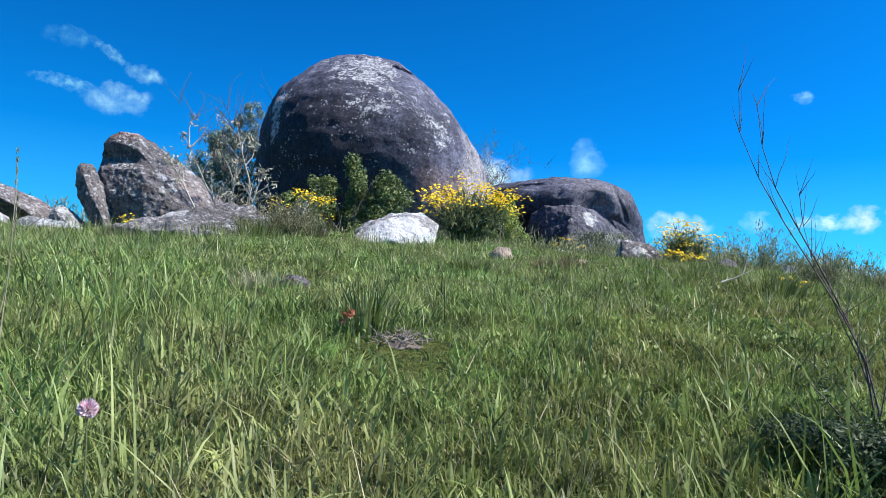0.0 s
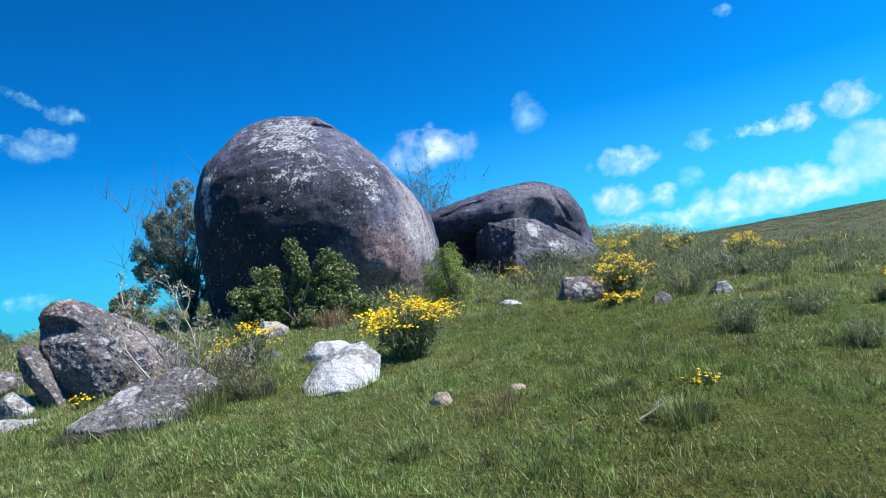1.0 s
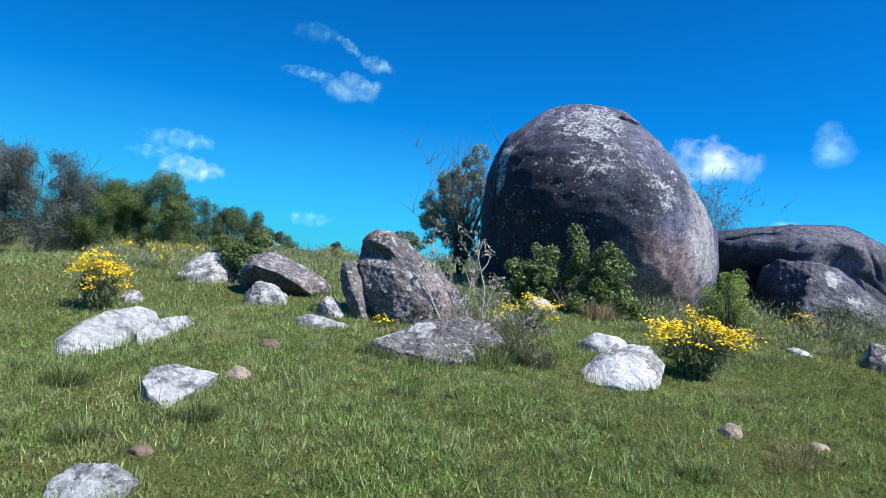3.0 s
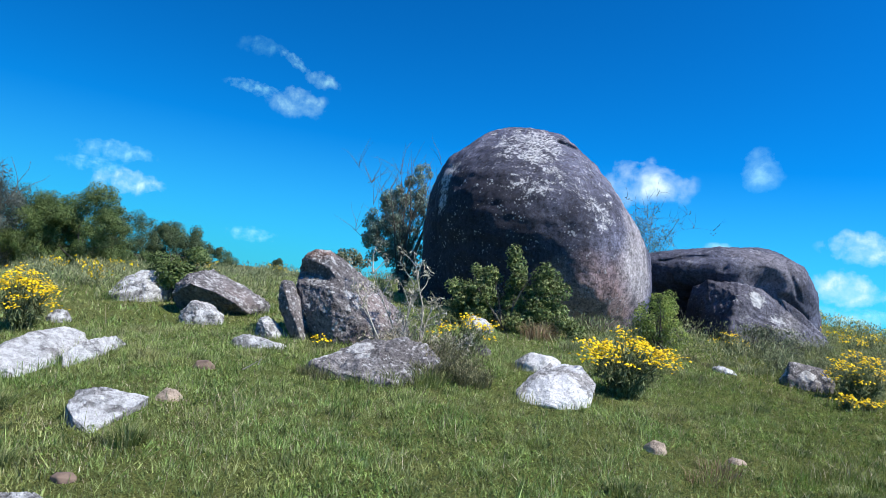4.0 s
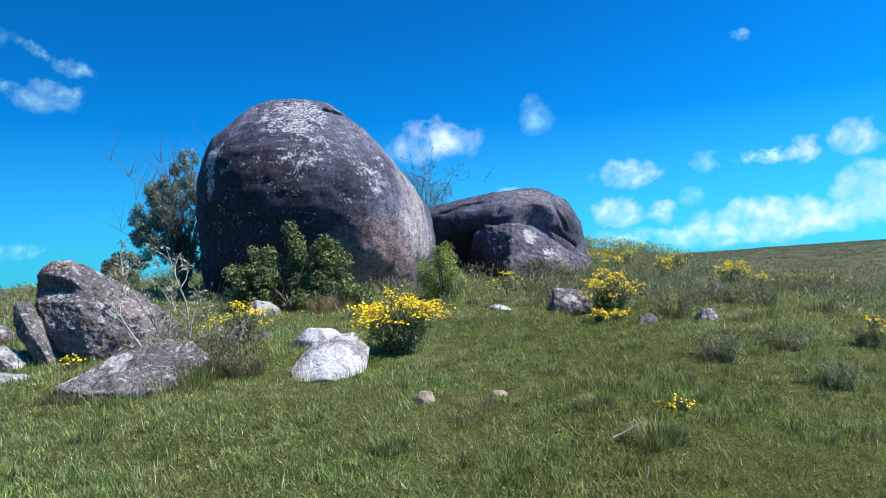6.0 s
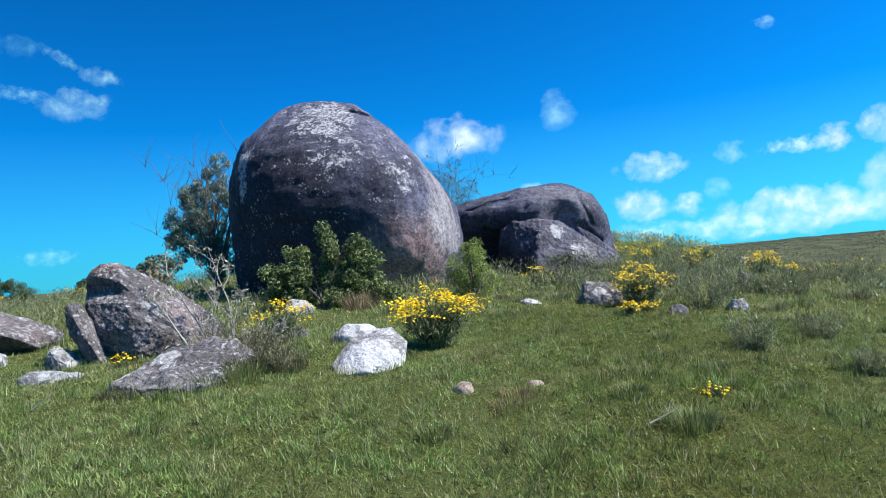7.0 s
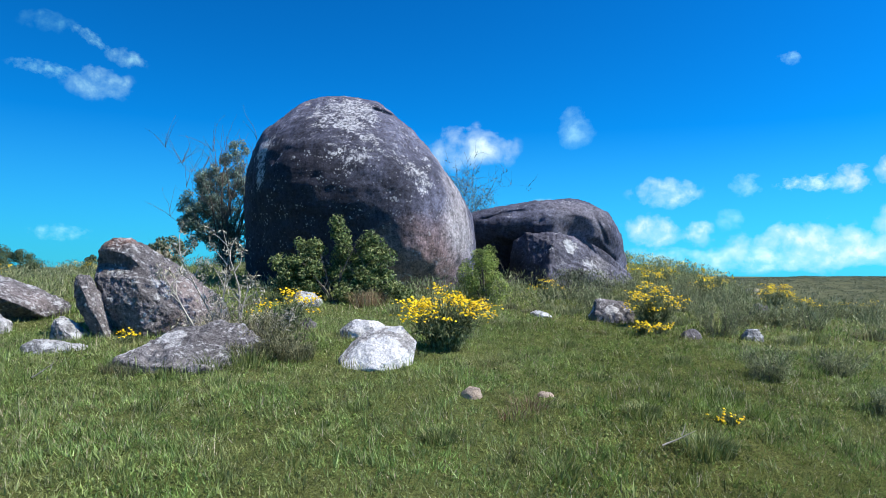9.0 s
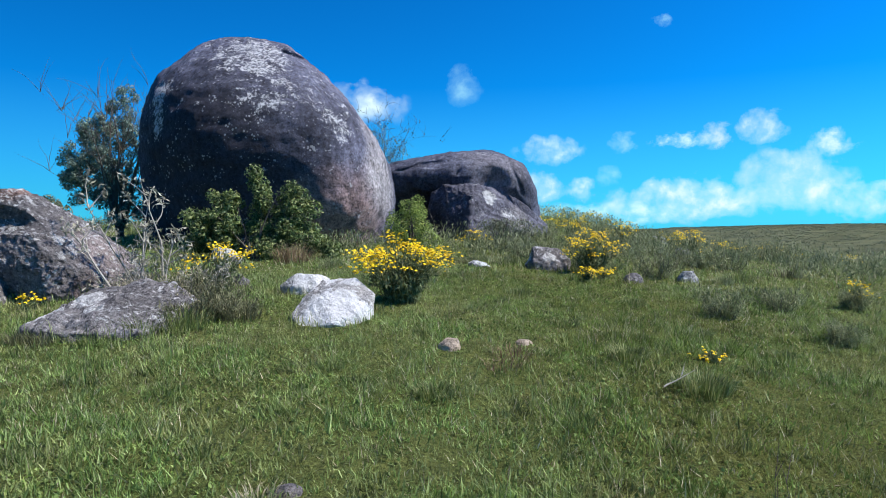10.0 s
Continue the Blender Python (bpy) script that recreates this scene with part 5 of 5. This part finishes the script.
# ---- grass ----
def meadow():
    """All the grass: short matted blades, taller tufts among them, clover leaves, longer and broader blades farther off."""
    rng = np.random.default_rng(90)
    pieces, dry, broad = [], [], []

    def scatter(count, r0, r1):
        r = np.sqrt(rng.uniform(r0**2, r1**2, count))
        a = radians(90) - rng.uniform(radians(-60), radians(50), count) + rng.normal(0, radians(9), count) * (rng.random(count) < 0.5)
        return 0.28 + r * np.cos(a), -0.35 + r * np.sin(a)

    for r0, r1, count, tall, wide, tufts in ((0.25, 2.6, 260000, 0.030, 0.0042, 0), (0.25, 2.6, 130000, 0.046, 0.0036, 900), (2.4, 7.2, 680000, 0.036, 0.0060, 3600), (7.0, 16.0, 300000, 0.055, 0.0105, 3200), (15.0, 45.0, 110000, 0.11, 0.026, 0)):
        x, y = scatter(count, r0, r1)
        if tufts:
            tx, ty = scatter(tufts, r0, r1)
            share = count // 2 if 1 < r0 < 5 else count // 4
            k = rng.integers(0, tufts, share)
            size = rng.gamma(2.5, 0.4, tufts)
            spread = (0.016 + 0.004 * r0) * (0.5 + size[k])
            x[:share], y[:share] = tx[k] + rng.normal(0, spread), ty[k] + rng.normal(0, spread)
            extra = np.r_[0.7 + 0.75 * size[k], np.full(count - share, 0.8)]
        else:
            extra = np.ones(count)
        by_place = 0.5 + 0.5 * np.sin(2.3 * x + 1.1 * np.sin(1.9 * y)) * np.sin(2.9 * y + 1.3 * np.sin(1.4 * x + 2))
        far = 0.5 + 0.5 * np.sin(0.8 * x + 2 * np.sin(0.5 * y)) * np.sin(0.7 * y + 1.0)
        bare = np.hypot((x - 0.03) / 0.10, (y - 1.47) / 0.085) < 1
        near_eye = np.hypot(x - 0.25, y + 0.1) < 0.35
        keep = ~bare & (rng.random(count) < 0.6 + 0.4 * by_place)
        h = tall * (0.55 + 0.45 * by_place) * (0.7 + 0.45 * far) * extra * rng.gamma(4, 1 / 4, count)
        h = np.where(near_eye, np.minimum(h, 0.10), np.minimum(h, 0.3))
        h = np.where((np.abs(x - 0.03) < 0.13) & (y > 1.15) & (y < 1.54), h * 0.45, h)
        h = np.where((np.abs(x + 0.50) < 0.14) & (y > 1.9) & (y < 2.27), h * 0.6, h)
        x, y, h = x[keep], y[keep], h[keep]
        n = len(x)
        bend = np.clip(rng.normal(0.66, 0.30, n), 0.02, 1.12)
        if tufts and r0 > 1:
            low = (np.arange(count) >= share)[keep]
            bend = np.where(low, np.clip(bend + 0.25, 0.3, 1.12), bend)
        w = wide * rng.uniform(0.5, 1.6, n)
        if tufts and r0 > 1:
            w = np.where(low, 1.5 * w, w)
            h = np.where(low, 1.25 * h, h)
        patch = np.sin(1.1 * x + 1.7 * np.sin(0.8 * y)) * np.sin(1.4 * y + 0.9)
        is_dry = rng.random(n) < (0.05 if r0 < 1 else 0.09 if r0 < 6 else 0.17) + 0.14 * np.clip(patch - 0.2, 0, 1)
        z = height(x, y) - 0.008
        g = ~is_dry
        if r0 < 1 and tufts:
            pieces.append(long_blades(rng, x[g], y[g], z[g], h[g], w[g], np.clip(rng.normal(0.62, 0.32, g.sum()), 0.02, 1.1)))
        else:
            pieces.append(spears(rng, x[g], y[g], z[g], h[g], w[g], bend[g]))
        dry.append(spears(rng, x[is_dry], y[is_dry], z[is_dry], h[is_dry] * 1.1, w[is_dry] * 0.6, bend[is_dry]))
    for r0, r1, count, size in ((0.5, 2.6, 9000, 0.010), (2.4, 7.5, 62000, 0.013)):
        x, y = scatter(count, r0, r1)
        spots = np.sin(3.1 * x + 1.3 * np.sin(2.2 * y)) * np.sin(2.7 * y + 2.0)
        k = rng.random(count) < np.clip(0.25 + spots, 0.05, 1)
        x, y = x[k], y[k]
        c = np.stack([x, y, height(x, y) + rng.uniform(0.004, 0.035, len(x))], 1)
        broad.append(leaves(rng, c, np.full(len(c), 0.004), len(c), size * 1.3, size, 0.0, 0.2))
    # behind the start, thinner
    r = np.sqrt(rng.uniform(0.1, 30.0, 60000))
    a = rng.uniform(radians(140), radians(402), 60000)
    x, y = 0.28 + r * np.cos(a), -0.35 + r * np.sin(a)
    pieces.append(blades(rng, x, y, height(x, y) - 0.008, rng.gamma(4, 0.008, 60000), 0.006 * rng.uniform(0.5, 1.6, 60000), np.clip(rng.normal(0.6, 0.3, 60000), 0.02, 1.12)))
    # broad lush blades and leaves in loose groups by the start
    n = 5200
    gx, gy = scatter(420, 0.35, 3.2)
    k = rng.integers(0, 420, n)
    x, y = gx[k] + rng.normal(0, 0.035, n), gy[k] + rng.normal(0, 0.035, n)
    far = np.hypot(x - 0.03, y - 1.47) > 0.13
    x, y = x[far], y[far]
    n = len(x)
    pieces.append(blades(rng, x, y, height(x, y) - 0.005, rng.uniform(0.02, 0.07, n), rng.uniform(0.003, 0.007, n), np.clip(rng.normal(0.75, 0.25, n), 0.1, 1.12)))
    # longer grass left standing along the foot of every rock
    for ob in list(scene.objects):
        if ob.type != "MESH" or not any(k in ob.name for k in ("rock", "stone", "slab", "outcrop", "boulder", "dome", "front_block", "clod")):
            continue
        v = np.empty(len(ob.data.vertices) * 3, np.float32)
        ob.data.vertices.foreach_get("co", v)
        place = ob.parent.matrix_basis @ ob.matrix_basis if ob.parent else ob.matrix_basis
        m = np.array(place)
        v = v.reshape(-1, 3) @ m[:3, :3].T + m[:3, 3]
        v = v[(np.abs(v[:, 2] - height(v[:, 0], v[:, 1])) < 0.035) & (v[:, 1] < 13)]
        if len(v) < 5:
            continue
        c, span = v[:, :2].mean(0), float(np.ptp(v[:, :2], axis=0).sum())
        n = int(min(1300, 260 * span))
        k = v[rng.integers(0, len(v), n)]
        out = k[:, :2] - c
        out /= np.linalg.norm(out, axis=1)[:, None] + 1e-6
        p = k[:, :2] + out * np.abs(rng.normal(0.012, 0.035, n))[:, None]
        tall = (0.03 + 0.03 * min(span, 2.0)) * rng.gamma(4, 0.25, n)
        pieces.append(blades(rng, p[:, 0], p[:, 1], height(p[:, 0], p[:, 1]) - 0.01, tall, 0.0042 * rng.uniform(0.6, 1.5, n), np.clip(rng.normal(0.45, 0.3, n), 0.02, 1.0)))
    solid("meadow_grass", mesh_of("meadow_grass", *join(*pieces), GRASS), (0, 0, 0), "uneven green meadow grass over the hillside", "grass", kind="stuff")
    solid("dry_grass", mesh_of("dry_grass", *join(*dry), STRAW), (0, 0, 0), "scattered dry straw-coloured grass blades", "grass", kind="stuff")
    solid("clover_leaves", mesh_of("clover_leaves", *join(*broad), CLOVER_LEAF), (0, 0, 0), "small round clover leaves among the grass", "clover", kind="stuff")


def meadow_flowers():
    """Far yellow ragwort and low scrub, too many and small to count."""
    rng = np.random.default_rng(91)
    v, f = [], []
    for x, y, s, n in [(6.9, 15.7, 0.5, 50), (10.4, 19.8, 0.7, 50), (8.4, 13.0, 0.4, 40), (-12.5, 12.7, 0.9, 60), (-10.5, 9.0, 0.5, 30), (-20, 28, 1.3, 60), (5.2, 17, 1.2, 70), (3.4, 14.5, 1.0, 60), (4.4, 20, 1.6, 60), (11, 19, 0.8, 40), (-14.5, 14.5, 0.8, 40), (-7.5, 7.0, 0.3, 20), (-10.6, 13.2, 0.5, 60), (-9.2, 14.6, 0.4, 24), (9.5, 26, 1.5, 60)]:
        px, py = rng.normal(x, s * 0.5, n), rng.normal(y, s * 0.4, n)
        v.append(np.stack([px, py, height(px, py) + rng.uniform(0.12, 0.34, n)], 1))
    c = np.concatenate(v)
    solid("far_ragwort", mesh_of("far_ragwort", *leaves(rng, c, np.full(len(c), 0.07), 2600, 0.04, 0.03), YELLOW), (0, 0, 0), "distant patches of yellow ragwort flowers", "flowers", kind="stuff")
    low = c - np.array([0, 0, 0.12])
    n = 1350
    a = rng.uniform(radians(-52), radians(48), n)
    r = 8.5 + 22 * rng.random(n) ** 1.3
    px, py = r * np.sin(a), r * np.cos(a)
    scrub = np.stack([px, py, height(px, py) + 0.10], 1)
    pts = np.concatenate([low, scrub, scrub + np.array([0.1, 0, 0.1])])
    solid("meadow_scrub", mesh_of("meadow_scrub", *leaves(rng, pts, np.full(len(pts), 0.17), 84000, 0.080, 0.012, 0.8), WISPY), (0, 0, 0), "low grey-green scrub over the far meadow", "scrub", kind="stuff")
    n = 6000
    a = rng.uniform(radians(5), radians(55), n)
    r = 60 + 260 * rng.random(n)
    px, py = r * np.sin(a), r * np.cos(a)
    far = np.stack([px, py, height(px, py) + 0.2], 1)
    solid("hill_scrub", mesh_of("hill_scrub", *leaves(rng, far, np.stack([r / 150, r / 150, r / 1100], 1), 60000, 0.30, 0.16), SAGE), (0, 0, 0), "dark scrub dotted over the far ridge", "scrub", kind="stuff")


meadow()
meadow_flowers()


# ---- small things at the start of the walk ----
def clover():
    x, y = -0.20, 0.59
    rng = np.random.default_rng(95)
    ob = thing("clover_flower", (x, y, ground_at(x, y)), "pink and white clover flower head in grass", "flower")
    part("stem", mesh_of("stem", *tubes([[((0, 0, -0.02), 0.0012), ((0.006, 0, 0.06), 0.001), ((0.002, 0, 0.142), 0.001)]], 5), GREEN_STEM, True), ob)
    n = 260
    v = rng.normal(size=(n, 3))
    v /= np.linalg.norm(v, axis=1)[:, None]
    c = np.array([0.002, 0, 0.148]) + v * 0.0080
    s = np.cross(v, rng.normal(size=(n, 3)))
    s /= np.linalg.norm(s, axis=1)[:, None]
    verts = np.stack([c - v * 0.004, c - s * 0.0013, c + v * 0.0045 + np.array([0, 0, 0.002]), c + s * 0.0013], 1).reshape(-1, 3)
    k = np.arange(n)[:, None] * 4
    part("flower_head", mesh_of("flower_head", verts, np.concatenate([k + np.array([[0, 1, 2]]), k + np.array([[0, 2, 3]])]), CLOVER_PINK), ob, "pink and white petals")


def litter():
    """Bare soil patch with dead twigs."""
    rng = np.random.default_rng(96)
    x, y = 0.03, 1.47
    a = np.linspace(0, 2 * np.pi, 40, endpoint=False)
    r = 0.085 * (1 + 0.18 * np.sin(3 * a + 1) + 0.1 * np.sin(7 * a))
    rings = []
    for f in (1.0, 0.7, 0.4, 0.1):
        px, py = x + r * f * np.cos(a), y + 0.7 * r * f * np.sin(a)
        rings.append(np.stack([px - x, py - y, height(px, py) - ground_at(x, y) - 0.012 + 0.024 * (1 - f) + rng.normal(0, 0.002, 40)], 1))
    v = np.concatenate(rings)
    f = [[i * 40 + j, i * 40 + (j + 1) % 40, (i + 1) * 40 + (j + 1) % 40, (i + 1) * 40 + j] for i in range(3) for j in range(40)] + [list(range(120, 160))]
    ob = thing("soil_patch", (x, y, ground_at(x, y)), "small patch of bare soil with dead twigs", "soil")
    part("soil", mesh_of("soil", v, f, SOIL, True), ob)
    paths = []
    for k in range(110):
        px, py = rng.normal(0, 0.035), rng.normal(0, 0.030)
        t = rng.uniform(0, 2 * np.pi)
        z = ground_at(x + px, y + py) - ground_at(x, y) + 0.012 + 0.012 * rng.random()
        paths.append(branch(rng, (px, py, z), (math.cos(t), math.sin(t), 0.1 + 0.2 * math.sin(t)), rng.uniform(0.015, 0.05), 0.0018, 0.4, 4))
    part("twig_litter", mesh_of("twig_litter", *tubes(paths, 4), LITTER, True), ob, "grey-brown dead twigs")
    part("rust_leaves", mesh_of("rust_leaves", *leaves(rng, [(-0.14, -0.03, 0.06), (-0.13, -0.01, 0.07)], np.array([0.012, 0.01]), 12, 0.022, 0.012), RUST_LEAF), ob, "rust-red small leaves")


def fallen_stick(x, y, seed):
    rng = np.random.default_rng(seed)
    ob = thing("dead_stick", (x, y, ground_at(x, y)), "pale dead forked stick lying in grass", "stick")
    part("stick", mesh_of("stick", *tubes([branch(rng, (-0.09, -0.03, 0.04), (1, 0.1, 0.45), 0.2, 0.006, 0.2, 6), branch(rng, (0.02, 0, 0.09), (0.4, 0.1, 0.9), 0.08, 0.004, 0.2, 5)], 5), DEAD_WOOD, True), ob)


def seed_stalks():
    """Thin tall grass stalks with seed heads near the start."""
    for n, (x, y, h, lean) in enumerate(((-0.58, 0.93, 0.46, (-0.02, 0)), (-0.56, 0.90, 0.38, (0.04, 0)), (0.75, 2.1, 0.30, (-0.5, 0.1)), (-1.92, 2.02, 0.20, (0.1, 0)), (0.20, 1.9, 0.3, (0.15, 0)), (0.38, 1.25, 0.2, (-0.2, 0)))):
        rng = np.random.default_rng(700 + n)
        ob = thing("seed_stalk", (x, y, ground_at(x, y)), "thin pale grass stalk with a seed head", "grass stalk", "seed stalks")
        path = branch(rng, (0, 0, -0.02), (lean[0], lean[1], 1), h, 0.0016, 0.06, 7)
        path = [(p, max(r, 0.0007)) for p, r in path]
        part("stalk", mesh_of("stalk", *tubes([path], 4), STRAW, True), ob)
        tip = path[-1][0]
        prev = path[-2][0]
        pts = [tuple(np.array(prev) + (np.array(tip) - np.array(prev)) * f) for f in (0.3, 0.6, 0.9, 1.15)]
        part("seed_head", mesh_of("seed_head", *leaves(rng, pts, np.full(4, 0.002), 46, 0.012, 0.0016, 2.5), STRAW), ob)


clover()
litter()
fallen_stick(1.40, 3.22, 97)
fallen_stick(-2.73, 3.92, 98)
seed_stalks()
stone("clod", -3.18, 3.90, 0.20, 0.14, 0.05, ROSE_CLOD, "brown earth clod in short grass", 61, category="clod", sink=0.03, cuts=3)
stone("clod", -2.46, 1.97, 0.15, 0.10, 0.03, ROSE_CLOD, "flat brown earth clod in short grass", 62, category="clod", sink=0.03, cuts=3)


# ---- clouds, far off ----
def cloud(n, az, el, w, h, thin=1.0, lumps=2.2, glow=0.95, tilt=0.0, label="small white fair-weather cloud"):
    """A bowed sheet of vapour three kilometres away."""
    far = 2600.0
    a, e = radians(az), radians(el)
    c = Vector((far * math.sin(a) * math.cos(e), far * math.cos(a) * math.cos(e), far * math.sin(e) + 1.7))
    wide, tall = 2 * far * math.tan(radians(w / 2)), 2 * far * math.tan(radians(h / 2))
    nx, nz = 12, 8
    v = [((i / nx - 0.5) * wide, 0.10 * wide * ((2 * i / nx - 1) ** 2 + (2 * k / nz - 1) ** 2), (k / nz - 0.5) * tall) for k in range(nz + 1) for i in range(nx + 1)]
    f = np.array([(k * (nx + 1) + i, k * (nx + 1) + i + 1, (k + 1) * (nx + 1) + i + 1, (k + 1) * (nx + 1) + i) for k in range(nz) for i in range(nx)])
    me = mesh_of("cloud", np.array(v), f, vapour("vapour_%d" % n, n + 1, lumps / tall, thin, glow), True)
    ob = solid("cloud", me, c, label, "cloud", "clouds", "structure")
    ob.rotation_euler = (0, radians(tilt), -a)


left_clouds = (
    (-32.0, 13.6, 6.0, 3.2, 0.50, 1.9, 0.95, 2), (-35.6, 14.1, 5.5, 1.5, 0.30, 2.4, 0.95, 5), (-30.2, 15.6, 3.6, 2.0, 0.42, 1.8, 0.95, 12), (-32.6, 16.7, 3.8, 1.3, 0.30, 2.2, 0.95, 32), (-35.5, 17.4, 4.5, 2.0, 0.15, 2.0), (-45.0, 7.2, 7.0, 2.2, 0.4, 2.0), (-44.0, 5.0, 6.5, 2.6, 0.7, 2.0),
    (-46.5, 5.9, 6.0, 1.6, 0.35, 2.0), (-34.3, 2.2, 5.0, 1.6, 0.4, 2.0),
)
right_clouds = (
    (-2.2, 10.2, 9.5, 5.2, 0.85, 1.8), (6.5, 11.6, 4.6, 4.6, 0.42, 1.8), (13.9, 6.3, 7.0, 3.4, 0.8, 1.8),
    (22.9, 16.0, 2.0, 1.3, 0.42, 1.6), (19.9, 6.7, 3.2, 2.6, 0.6, 1.6), (24.6, 6.7, 6.5, 1.6, 0.75, 1.8), (27.0, 6.9, 3.4, 3.0, 1.0, 1.6), (30.2, 7.4, 5.0, 3.8, 0.9, 1.8),
)
low_clouds = (
    (12.9, 3.2, 6.4, 3.8, 0.95, 1.6), (16.4, 2.9, 4.0, 2.8, 0.9, 1.6), (18.8, 4.0, 2.6, 2.4, 0.5, 1.6), (24.8, 1.9, 17.0, 5.2, 1.0, 1.7), (32.0, 3.2, 11.0, 6.4, 1.0, 1.7),
    (37.5, 1.6, 9.0, 4.4, 1.0, 1.7), (20.0, 0.9, 12.0, 2.8, 0.75, 1.8), (34.8, 6.0, 5.0, 2.6, 0.85, 1.8), (14.0, 1.0, 9.0, 2.2, 0.6, 1.8), (4.0, 5.0, 4.0, 2.5, 0.6, 1.8), (42.0, 3.0, 10.0, 5.0, 1.0, 1.7),
)
for n, row in enumerate(left_clouds + right_clouds + low_clouds):
    cloud(n, *row)
